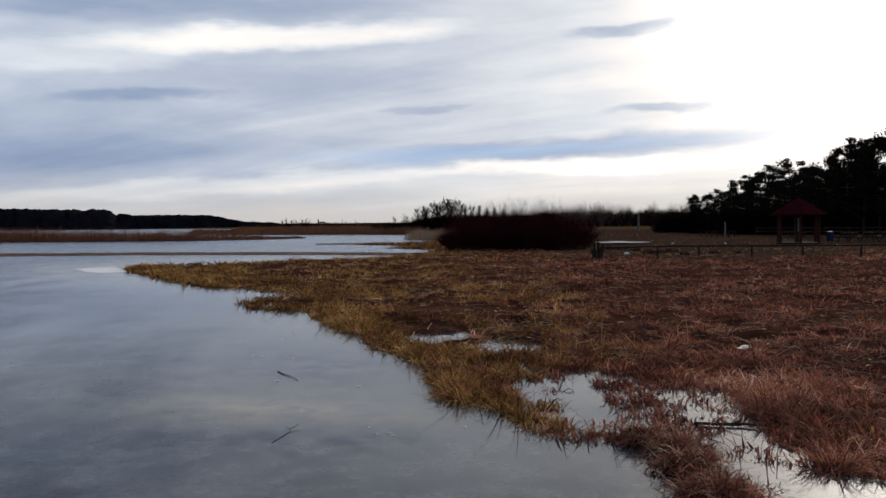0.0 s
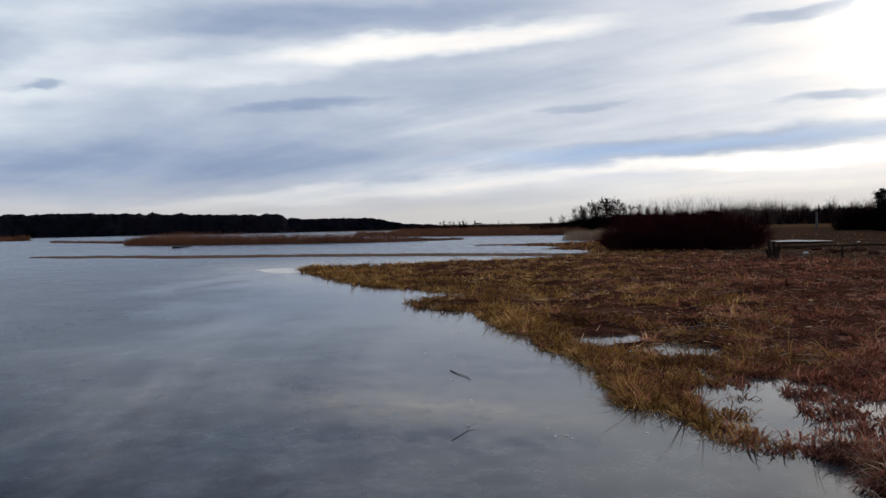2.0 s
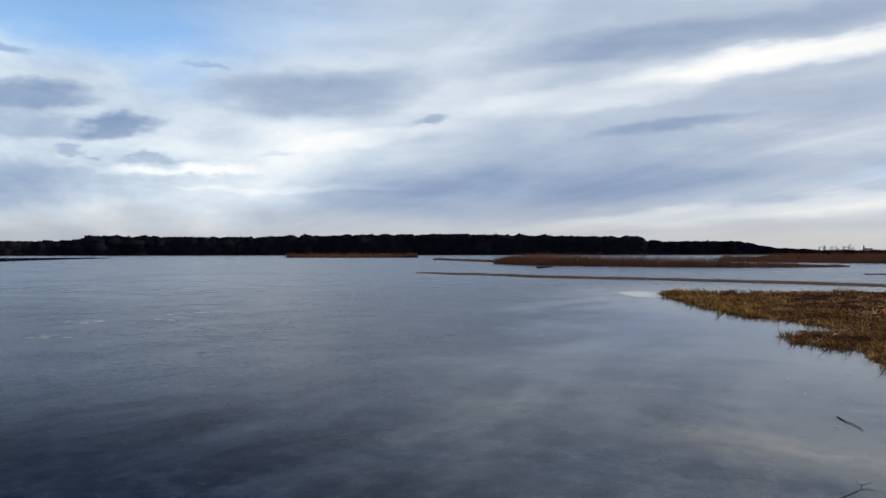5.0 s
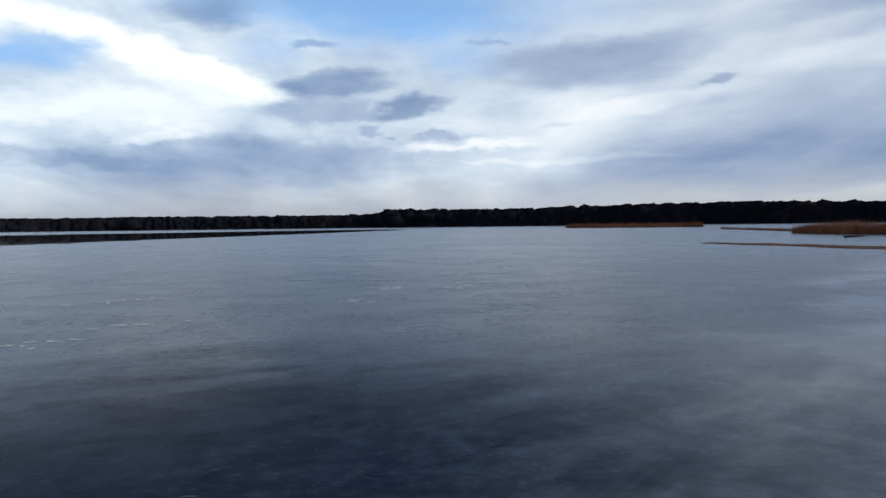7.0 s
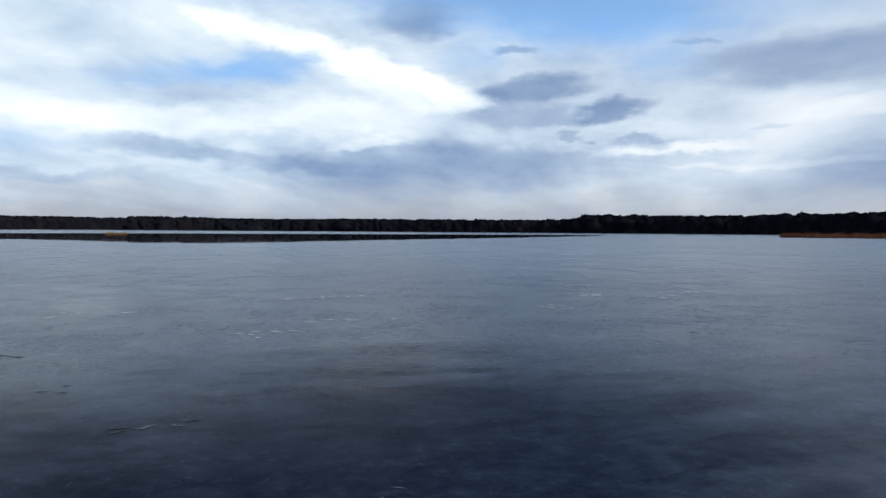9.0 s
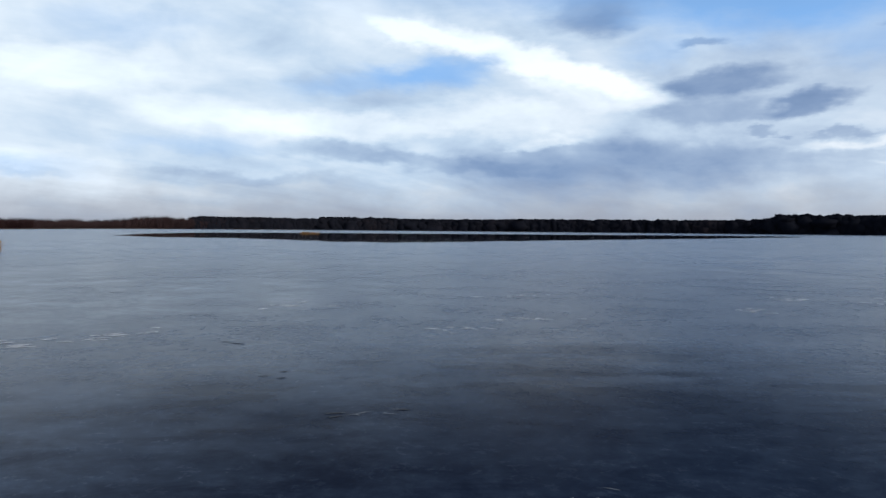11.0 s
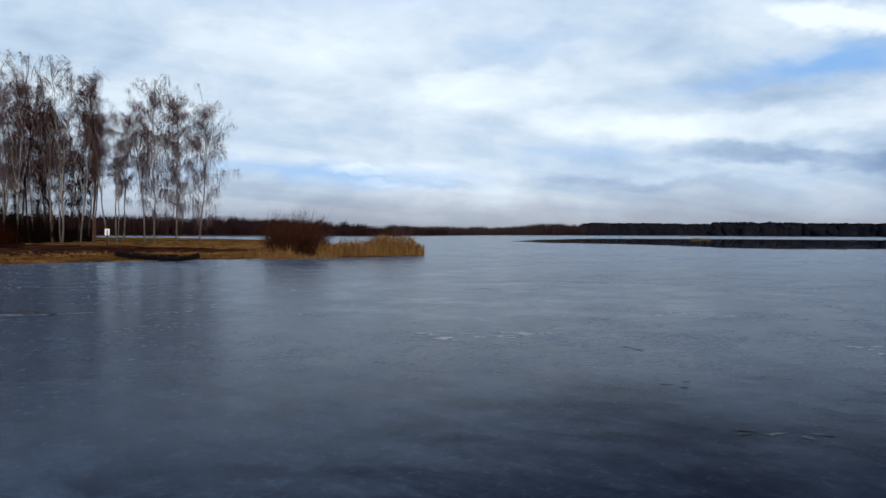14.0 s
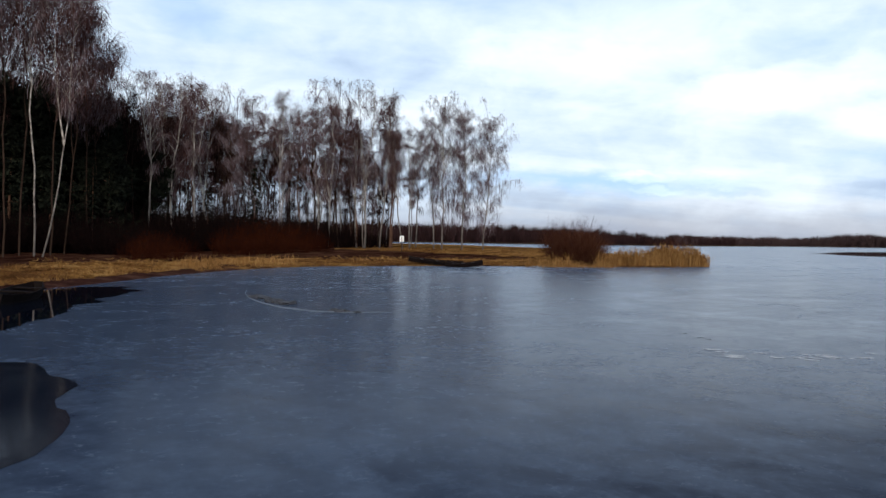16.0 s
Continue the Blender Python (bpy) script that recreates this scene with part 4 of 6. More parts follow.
reed_bed(isle, RNG.uniform(0.88, 1.0, 26000) * np.interp(isle[:, 0], [-86, -80, -74, -62, -50, -42, -34, -28, -23], [0.9, 1.6, 1.95, 2.0, 1.85, 1.75, 1.2, 0.7, 0.35]), M_REEDFAR, "long island of brown dead reeds out on the ice", 0.026, False, 1)
reed_bed(in_strip([(-285, 246), (-258, 266), (-230, 276)], 6000, 14), RNG.uniform(1.8, 2.5, 6000), M_REEDFAR, "far island of brown dead reeds on the lake", 0.10, False)
reed_bed(in_strip([(-150, 189), (-118, 163), (-100, 147)], 2500, 3), RNG.uniform(0.4, 0.8, 2500), M_REEDFAR, "low fringe of brown reeds on the ice", 0.07, False)
reed_bed(in_strip([(-4, 153), (-14, 162), (-25, 170), (-43, 181), (-66, 206)], 11000, 16), RNG.uniform(1.05, 1.6, 11000), M_REEDFAR, "brown reeds along the lagoon's far shore", 0.045, False, 1)
reed_bed(in_strip([(-22, 205), (-45, 260), (-85, 330)], 5000, 26), RNG.uniform(1.3, 1.9, 5000), M_REEDFAR, "brown reeds along the distant shore", 0.09, False)
reed_bed(in_strip([(-3.2, 113), (-1.6, 104), (0.6, 97), (4.5, 93)], 8000, 9), RNG.uniform(0.85, 1.4, 8000), M_STALK, "pale pinkish reeds behind the lagoon", 0.024, False, 1)
tip = in_strip([tuple(polar(a, d)) for a, d in ((115.9, 67.5), (117.4, 66.5), (119.6, 65.5))], 3000, 3.4)
reed_bed(tip, RNG.uniform(0.9, 1.5, 3000) * np.interp(np.degrees(np.arctan2(-tip[:, 0], tip[:, 1])), [115.8, 116.7], [0.55, 1.0]), M_REED, "golden reeds at the tip of the spit", 0.026)
reed_bed(in_strip([tuple(polar(a, d)) for a, d in ((119.2, 65.0), (121.0, 63.5), (122.6, 62.0))], 1900, 3.0), RNG.uniform(0.7, 1.3, 1900), M_REED, "low golden reeds along the spit", 0.026)
reed_bed(in_strip([tuple(polar(a, d)) for a, d in ((121.9, 61.5), (122.6, 61), (123.6, 60.5))], 160, 1.4), RNG.uniform(0.8, 1.5, 160), M_REED, "thin golden reeds beside the bare bush", 0.026)
reed_bed(in_strip([tuple(polar(a, d)) for a, d in ((125.4, 60), (126.5, 59), (128.6, 58))], 260, 1.2), RNG.uniform(0.5, 1.1, 260), M_REED, "thin golden reeds at the water's edge", 0.026)
reed_bed(in_strip([tuple(polar(a, d)) for a, d in ((122.2, 59.6), (124.5, 58.6), (127.4, 57.6))], 700, 0.9), RNG.uniform(0.3, 0.75, 700), M_REED, "short dry reeds in front of the bare bush", 0.022, False)
reed_bed(in_strip([(-300, -27), (-301, -34)], 160, 4), RNG.uniform(0.5, 0.95, 160), M_REED, "tiny golden reed islet far out", 0.12, False)
reed_bed(in_strip([(-20, -40.2), (-26, -43.5), (-31, -45)], 520, 2.6), RNG.uniform(0.3, 0.7, 520), M_REED, "golden rushes along the bank", 0.03, False)


def sandbar(line, wide, label, thin=0.4):
    """A low bar of mud and dead weed lying on the ice."""
    line = np.array(line, float)
    V, Q = [], []
    n, k = 60, 5
    seg = np.concatenate([[0], np.cumsum(np.hypot(*np.diff(line, axis=0).T))])
    for i in range(n):
        s = i / (n - 1) * seg[-1]
        p = np.array([np.interp(s, seg, line[:, 0]), np.interp(s, seg, line[:, 1])])
        d = np.array([np.interp(s + 1, seg, line[:, 0]), np.interp(s + 1, seg, line[:, 1])]) - np.array([np.interp(s - 1, seg, line[:, 0]), np.interp(s - 1, seg, line[:, 1])])
        d = d / (np.hypot(*d) + 1e-9)
        nrm = np.array([-d[1], d[0]])
        w = wide * math.sin(math.pi * (0.03 + 0.94 * i / (n - 1))) ** thin * (0.85 + 0.4 * noise.noise((s * 0.15, 0, wide)))
        for j in range(k):
            o = (j / (k - 1) - 0.5) * w + 0.3 * noise.noise((s * 0.3, j, 2))
            V.append((*(p + nrm * o), -0.02 if j in (0, k - 1) else 0.07 + 0.05 * noise.noise((s * 0.4, j * 0.7, 5))))
        if i:
            Q += [[(i - 1) * k + j, (i - 1) * k + j + 1, i * k + j + 1, i * k + j] for j in range(k - 1)]
    ob = new("mud_bar", raw_mesh("mud_bar", V, Q, [M_MUD], smooth=True))
    tagged(ob, label, "ground", kind="structure")
    p = in_strip(line, 900, wide * 0.8)
    tufts("bar_weed", p, RNG.uniform(0.05, 0.16, len(p)), 6, M_SEDGE, "flattened dead weed on the mud bar", lean=1.2, width=0.008, z=np.full(len(p), 0.04))


sandbar([(-50.5, 61.6), (-41.0, 60.0), (-31.5, 57.4), (-21.5, 57.0), (-12, 55.2), (-4.5, 52.6), (0, 51)], 7.6, "long low brown mud bar frozen into the lake")
sandbar([(-13.2, 80.6), (-9.4, 81.4), (-5.5, 81.8), (-1, 83.5), (4, 86)], 6.5, "tapering brown mud bar in the lagoon", 0.8)


# ---------------------------------------------------------------- trees and bushes
def birch(tall, seed, slim=1.0, lean=0.0, name="birch_tree", bark=None, twig=None, tassel=None, thick=1.0, first=0.2, limbs=40, wide=0.15, fall=1.0, forks=1, up=1.0):
    """A bare birch: pale trunk with a fork or two, steep limbs, and a crown of tassels of hanging twigs."""
    g = np.random.default_rng(seed)
    root = new(name)
    k = 12
    s = np.linspace(0, 1, k)
    wob = np.cumsum(g.normal(0, 0.014 * tall, (k, 2)), 0) * s[:, None] ** 0.7
    path = np.column_stack([wob[:, 0] + lean * tall * (1 - (1 - s) ** 2), wob[:, 1], s * tall])
    r = 0.0066 * tall * slim * (1 - 0.92 * s) + 0.010
    wood = [tube(path, r, 7)]
    leaders = [(path, 0.0)]
    for _ in range(forks):
        h = g.uniform(0.3, 0.55)
        a = g.uniform(0, 2 * np.pi)
        t = np.linspace(0, 1, 7)
        p0 = np.array([np.interp(h, s, path[:, c]) for c in range(3)])
        reach = tall * g.uniform(0.05, 0.10)
        fork = p0 + np.array([np.cos(a), np.sin(a), 0]) * (reach * t ** 0.7)[:, None] + np.array([0, 0, 1.0]) * (tall * (g.uniform(0.80, 0.95) - h) * t)[:, None] + np.cumsum(g.normal(0, 0.006 * tall, (7, 3)), 0) * t[:, None]
        wood.append(tube(fork, 0.0036 * tall * slim * (1 - 0.88 * t) + 0.008, 5))
        leaders.append((fork, h))
    tw_b, tw_d, tw_l, tw_s, ends = [], [], [], [], []
    for i in range(limbs):
        stem, low = leaders[0] if i % 3 or not forks else leaders[1 + i % forks]
        h = first + (0.94 - first) * g.uniform(0, 1) ** 0.8
        if low and not low + 0.05 < h < stem[-1, 2] / tall:
            stem = path
        p0 = np.array([np.interp(h * tall, stem[:, 2], stem[:, c]) for c in range(3)])
        a = g.uniform(0, 2 * np.pi)
        size = tall * wide * (1 - 0.55 * abs(h - 0.55) / 0.45) * g.uniform(0.5, 1.25)
        out = np.array([np.cos(a), np.sin(a), 0.0])
        t = np.linspace(0, 1, 5)
        rise = g.uniform(0.7, 1.5) * up * size * (1 + 0.7 * max(0.0, h - 0.7) / 0.28)
        limb = p0 + out * (size * 0.72 * t ** 0.85)[:, None] + np.array([0, 0, 1.0]) * (rise * (t - 0.42 * t ** 2.4))[:, None] + g.normal(0, 0.04 * size, (5, 3)) * t[:, None]
        wood.append(tube(limb, 0.0023 * tall * slim * (1 - h * 0.5) * (1 - 0.85 * t) + 0.006, 4))
        m = 10 if h < 0.4 or h > 0.88 else 18
        f = g.uniform(0.2, 1.0, m)
        tw_b.append(np.stack([np.interp(f, t, limb[:, c]) for c in range(3)], 1))
        ang = g.uniform(0, 2 * np.pi, m)
        tw_d.append(unit(np.stack([np.cos(ang), np.sin(ang), g.uniform(0.0, 1.5, m)], 1) + out * 0.5))
        tw_l.append(g.uniform(0.03, 0.075, m) * tall * (1.0 - 0.45 * max(0.0, h - 0.75) / 0.2))
        tw_s.append(np.column_stack([g.normal(0, 0.01, (m, 2)) * tall, -g.uniform(0.02, 0.08, m) * tall * (1.05 - 0.7 * h)]))
        f = g.uniform(0.3, 1.0, 7)
        ends.append(np.stack([np.interp(f, t, limb[:, c]) for c in range(3)], 1))
    b, w, l, sg = map(np.concatenate, (tw_b, tw_d, tw_l, tw_s))
    big = strips(b, w, l, np.full(len(b), 0.0019 * tall * thick), sg, 3, taper=0.7)
    f = g.uniform(0.4, 1.0, (len(b), 2))
    b2 = (b[:, None] + w[:, None] * (l[:, None] * f)[:, :, None] + sg[:, None] * (f ** 2)[:, :, None]).reshape(-1, 3)
    n2 = len(b2)
    w2 = unit(np.column_stack([g.normal(0, 0.55, (n2, 2)), g.uniform(-0.9, 0.7, n2)]))
    small = strips(b2, w2, g.uniform(0.02, 0.05, n2) * tall, np.full(n2, 0.0015 * tall * thick), np.column_stack([g.normal(0, 0.006, (n2, 2)) * tall, -g.uniform(0.005, 0.035, n2) * tall]), 2, taper=0.6)
    # tassels: bunches of strands that hang from the limbs
    c = np.concatenate(ends + [b[g.integers(0, len(b), 5 * limbs)]])
    per = 3
    c = np.repeat(c, per, 0)
    n3 = len(c)
    c = c + g.normal(0, 0.013, (n3, 3)) * tall
    drop = np.repeat(g.uniform(0.035, 0.10, n3 // per), per) * g.uniform(0.6, 1.1, n3) * tall * fall * np.clip(1.3 - c[:, 2] / tall, 0.35, 1.0)
    hang = strips(c, unit(np.column_stack([g.normal(0, 0.14, (n3, 2)), -np.ones(n3)])), drop, np.full(n3, 0.0019 * tall * thick), np.column_stack([g.normal(0, 0.008, (n3, 2)) * tall, np.zeros(n3)]), 2, taper=0.6)
    part_raw("trunk", merge(wood), bark or M_BARK, root, "", True)
    verts, quads = merge([big, small, hang])
    slots = np.zeros(len(quads), int)
    slots[-len(hang[1]):] = 1
    crown = new("crown", raw_mesh("crown", verts, quads, [twig or M_TWIG, tassel or M_TASSEL], slots))
    crown.parent = root
    tagged(crown, "fine leafless twigs, some hanging in grey tassels")
    return root


def puffs(centres, sizes, per, leaf, g):
    """Loose clouds of small needle sprays."""
    n = len(centres) * per
    c = np.repeat(centres, per, 0)
    z = np.repeat(sizes, per)
    d = unit(g.normal(0, 1, (n, 3))) * (g.uniform(0, 1, n) ** 0.45)[:, None] * np.array([1, 1, 0.62])
    b = c + d * z[:, None]
    w = unit(d + g.normal(0, 0.7, (n, 3)) + np.array([0, 0, 0.3]))
    side = unit(np.cross(w, g.normal(0, 1, (n, 3))))
    return strips(b - w * leaf * 0.5, w, np.full(n, leaf) * g.uniform(0.6, 1.4, n), np.full(n, leaf * 0.55), g.normal(0, leaf * 0.2, (n, 3)), 1, side, 0.5)


def pine(tall, seed, low=0.35, wide=0.22, per=44, leaf=0.034):
    g = np.random.default_rng(seed)
    root = new("pine_tree")
    s = np.linspace(0, 1, 8)
    wob = np.cumsum(g.normal(0, 0.01 * tall, (8, 2)), 0) * s[:, None]
    path = np.column_stack([wob, s * tall * 0.95])
    wood = [tube(path, 0.014 * tall * (1 - 0.85 * s), 7)]
    cen, siz = [], []
    for _ in range(44):
        h = g.uniform(low, 0.97)
        a = g.uniform(0, 2 * np.pi)
        reach = tall * wide * (1.05 - ((h - low) / (1 - low)) ** 1.6 * 0.8) * g.uniform(0.35, 1.1)
        p0 = np.array([np.interp(h, s, path[:, c]) for c in range(3)])
        p1 = p0 + np.array([np.cos(a) * reach, np.sin(a) * reach, reach * g.uniform(0.0, 0.5)])
        wood.append(tube(np.stack([p0, (p0 + p1) / 2 - [0, 0, 0.03 * reach], p1]), np.array([0.004, 0.003, 0.001]) * tall, 4))
        for q, k in ((0.6, 0.7), (1.0, 1.0)):
            cen.append(p0 + (p1 - p0) * q + g.normal(0, 0.02 * tall, 3))
            siz.append(tall * g.uniform(0.06, 0.105) * k)
    part_raw("trunk", merge(wood), M_PINEBARK, root, "", True)
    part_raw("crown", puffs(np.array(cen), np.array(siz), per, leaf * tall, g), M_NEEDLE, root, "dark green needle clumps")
    return root


def spruce(tall, seed):
    g = np.random.default_rng(seed)
    root = new("spruce_tree")
    s = np.linspace(0, 1, 6)
    part_raw("trunk", tube(np.column_stack([0 * s, 0 * s, s * tall]), 0.012 * tall * (1 - 0.95 * s), 6), M_PINEBARK, root, "", True)
    got = []
    for i in range(17):
        h = 0.10 + 0.87 * i / 16
        m = 9
        reach = tall * 0.24 * (1.03 - h) * g.uniform(0.7, 1.15, m)
        a = g.uniform(0, 2 * np.pi, m)
        b = np.tile([0, 0, h * tall], (m, 1)) + g.normal(0, 0.01 * tall, (m, 3)) * [0, 0, 1]
        w = unit(np.column_stack([np.cos(a), np.sin(a), np.full(m, 0.12)]))
        sg = np.column_stack([0 * a, 0 * a, -reach * 0.4])
        got.append(strips(b, w, reach, reach * 0.35, sg, 3, unit(np.column_stack([-np.sin(a), np.cos(a), 0 * a])), 0.6))
        f = g.uniform(0.25, 1, (m, 10))
        bb = (b[:, None] + w[:, None] * (reach[:, None] * f)[:, :, None] + sg[:, None] * (f ** 2)[:, :, None]).reshape(-1, 3)
        k = len(bb)
        ww = unit(np.repeat(w, 10, 0) + np.column_stack([g.normal(0, 0.7, (k, 2)), -g.uniform(0.1, 1.0, k)]))
        got.append(strips(bb, ww, g.uniform(0.02, 0.05, k) * tall, np.full(k, 0.012 * tall), np.zeros((k, 3)), 1))
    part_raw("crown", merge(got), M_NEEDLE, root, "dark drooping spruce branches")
    return root


def shrub(name, wide, deep, tall, stems, seed, material, width, label, fan=0.6, foot=0.40, side=5, loose=0.30):
    """A bare bush of many stems that fan out from the ground, with side shoots."""
    g = np.random.default_rng(seed)
    root = new(name)
    a = g.uniform(0, 2 * np.pi, stems)
    rr = np.sqrt(g.uniform(0, 1, stems))
    b = np.column_stack([np.cos(a) * rr * wide * foot, np.sin(a) * rr * deep * foot, np.full(stems, -0.05)])
    dome = np.sqrt(np.clip(1.08 - rr ** 2, 0.12, 1))
    l = tall * dome * g.uniform(0.65, 1.12, stems)
    l = l * np.array([1 + 0.38 * noise.noise((p[0] * 0.55, p[1] * 0.55, seed)) for p in b])
    w = unit(np.column_stack([np.cos(a) * rr * fan + g.normal(0, loose, stems), np.sin(a) * rr * fan + g.normal(0, loose, stems), np.ones(stems)]))
    sg = np.column_stack([np.cos(a) * rr, np.sin(a) * rr, -0.25 * np.ones(stems)]) * (l * 0.16)[:, None]
    got = [strips(b, w, l, np.full(stems, width * 1.5), sg, 3, taper=0.8)]
    f = g.uniform(0.2, 1.0, (stems, side))
    b2 = (b[:, None] + w[:, None] * (l[:, None] * f)[:, :, None] + sg[:, None] * (f ** 2)[:, :, None]).reshape(-1, 3)
    m = len(b2)
    w2 = unit(np.repeat(w, side, 0) + g.normal(0, 0.6, (m, 3)))
    got.append(strips(b2, w2, g.uniform(0.10, 0.34, m) * tall, np.full(m, width), g.normal(0, 0.03 * tall, (m, 3)), 2, taper=0.7))
    if name == "willow_bush":
        part_raw("lower_growth", got[0], material, root, label)
        part_raw("crown", got[1], material, root, "fine red-brown side twigs")
    else:
        part_raw("crown", merge(got), material, root, label)
    return root


def stand(ob, x, y, turn=0.0, size=1.0, sink=0.03):
    ob.matrix_basis = pose(x, y, height(x, y) - sink, 0, 0, turn) @ Matrix.Scale(size, 4)
    return ob


def again(ob, x, y, turn, size, stretch=1.0, sink=0.03):
    c = copy_thing(ob, Matrix.Identity(4))
    c.matrix_basis = pose(x, y, height(x, y) - sink, 0, 0, turn) @ Matrix.Diagonal((size, size, size * stretch, 1))
    return c


def birch_grove():
    kinds = [birch(20, 11, 0.85, first=0.32, fall=0.6, wide=0.12, up=1.3), birch(20, 12, 0.9, wide=0.14, fall=0.8, first=0.26, up=1.2), birch(20, 13, 0.8, 0.03, forks=2, first=0.34, fall=0.5, wide=0.12, up=1.4),
             birch(20, 14, 0.7, -0.02, bark=M_DARKBARK, first=0.24, fall=0.5, wide=0.12, up=1.4, limbs=38), birch(20, 15, 0.75, bark=M_PINEBARK, first=0.36, forks=0, fall=0.4, wide=0.11, up=1.4, limbs=34), birch(20, 16, 0.75, 0.02, first=0.36, limbs=36, fall=0.5, wide=0.12, up=1.4), birch(20, 17, 0.6, -0.03, bark=M_DARKBARK, first=0.2, limbs=32, fall=0.4, wide=0.11, up=1.5)]
    for k, o in enumerate(kinds):
        tagged(o, "tall bare tree with a dark trunk in the grove" if k in (3, 4, 6) else "tall bare birch with white bark in the grove", "tree", "trees of the grove")
    # bearing, distance, height above the ground
    front = [(135.4, 112, 19.0), (137.2, 108, 16.7), (138.65, 106, 21.7), (139.4, 107, 19.5), (140.5, 103, 21.2), (141.1, 104, 19), (142.4, 100, 21.4), (142.8, 101, 20), (144.0, 97, 20.8), (145.2, 98, 18.5), (146.8, 92, 18.3), (148.5, 90, 17.2),
             (150.3, 86, 17.4), (151.4, 85, 16.2), (152.4, 80, 16.3), (154.0, 79, 16.2), (155.5, 74, 16.0)]
    # three that stand apart at the end, with broad hanging crowns
    for k, (az, d, tall, wide) in enumerate([(131.75, 112, 18.2, 0.31), (133.3, 112, 19.8, 0.19), (134.8, 111, 20.8, 0.26)]):
        o = birch(tall, 30 + k, 0.85, 0.0, wide=wide, fall=1.2, first=0.14, limbs=84, forks=0 if k == 1 else 1, up=0.9, thick=0.95)
        stand(o, *polar(az, d), 70 * k)
        tagged(o, "bare birch with a broad hanging crown at the grove's end", "tree", "trees of the grove")
    used = set()

    def put(az, d, tall):
        x, y = polar(az, d)
        i = int(RNG.integers(0, len(kinds)))
        turn = RNG.uniform(0, 360)
        if i not in used:
            used.add(i)
            kinds[i].matrix_basis = pose(x, y, height(x, y) - 0.03, 0, 0, turn) @ Matrix.Scale(tall / 20, 4)
        else:
            again(kinds[i], x, y, turn, tall / 20)

    for row in front:
        put(*row)
    for k in range(42):
        az = 136.8 + 18.4 * (k + RNG.uniform(-0.3, 1.3)) / 42
        edge = np.interp(az, [130, 140, 150, 156, 166], [112, 100, 84, 72, 60])
        put(az, edge + RNG.uniform(3, 22), RNG.uniform(15.5, 19.5) * np.interp(az, [135, 140, 150, 156, 158, 166], [0.95, 1, 0.94, 0.95, 1.05, 1.1]))
    # slender young trees veil the gap under the crowns, its shade put into their colour
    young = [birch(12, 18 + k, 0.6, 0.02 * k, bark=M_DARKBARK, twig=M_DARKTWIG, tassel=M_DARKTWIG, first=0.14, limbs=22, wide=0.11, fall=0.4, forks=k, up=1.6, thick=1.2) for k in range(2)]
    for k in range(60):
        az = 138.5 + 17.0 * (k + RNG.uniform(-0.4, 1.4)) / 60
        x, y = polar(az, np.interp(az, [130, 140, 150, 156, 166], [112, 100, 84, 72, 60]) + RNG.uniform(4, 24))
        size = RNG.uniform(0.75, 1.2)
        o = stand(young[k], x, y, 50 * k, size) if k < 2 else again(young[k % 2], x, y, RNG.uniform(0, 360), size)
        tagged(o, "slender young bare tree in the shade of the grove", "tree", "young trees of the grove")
    # the near leaning clump at the wood's edge
    near = [(161.94, 55.5, 17.5, 0.15), (162.44, 57, 21, 0.03), (161.5, 60, 21.5, 0.02), (164.2, 56, 21.5, 0.03), (160.7, 63, 19.5, 0.02), (165.8, 54, 21, 0.0), (159.3, 66, 18.0, 0.01), (158.3, 68, 17.4, 0.0), (163.3, 59, 22, 0.01)]
    for k, (az, d, tall, lean) in enumerate(near):
        # all but two get the dark bark, in place of shade on their trunks
        o = birch(tall, 40 + k, 0.42, lean, bark=M_BARK if k in (0, 1) else M_DARKBARK, first=0.5, limbs=50, fall=0.7, wide=0.15, forks=2 if lean > 0.1 else 1, up=1.1)
        x, y = polar(az, d)
        stand(o, x, y, az)
        tagged(o, "leaning bare birch with a pale trunk at the wood's edge" if lean > 0.1 else "tall bare birch with a scarred trunk at the wood's edge", "tree", "birches at the wood's edge")
    # bare trees that fill the wood behind them, its shade put into their colours
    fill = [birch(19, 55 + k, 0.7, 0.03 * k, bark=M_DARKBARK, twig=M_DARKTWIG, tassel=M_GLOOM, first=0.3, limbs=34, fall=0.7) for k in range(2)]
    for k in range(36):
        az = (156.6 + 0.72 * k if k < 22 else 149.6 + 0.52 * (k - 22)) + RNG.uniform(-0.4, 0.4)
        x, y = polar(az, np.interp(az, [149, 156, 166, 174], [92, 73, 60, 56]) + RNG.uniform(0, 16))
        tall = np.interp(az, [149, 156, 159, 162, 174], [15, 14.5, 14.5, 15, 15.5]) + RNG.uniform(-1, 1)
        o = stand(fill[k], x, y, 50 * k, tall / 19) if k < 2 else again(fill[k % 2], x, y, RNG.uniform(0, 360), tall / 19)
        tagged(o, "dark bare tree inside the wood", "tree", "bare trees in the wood")


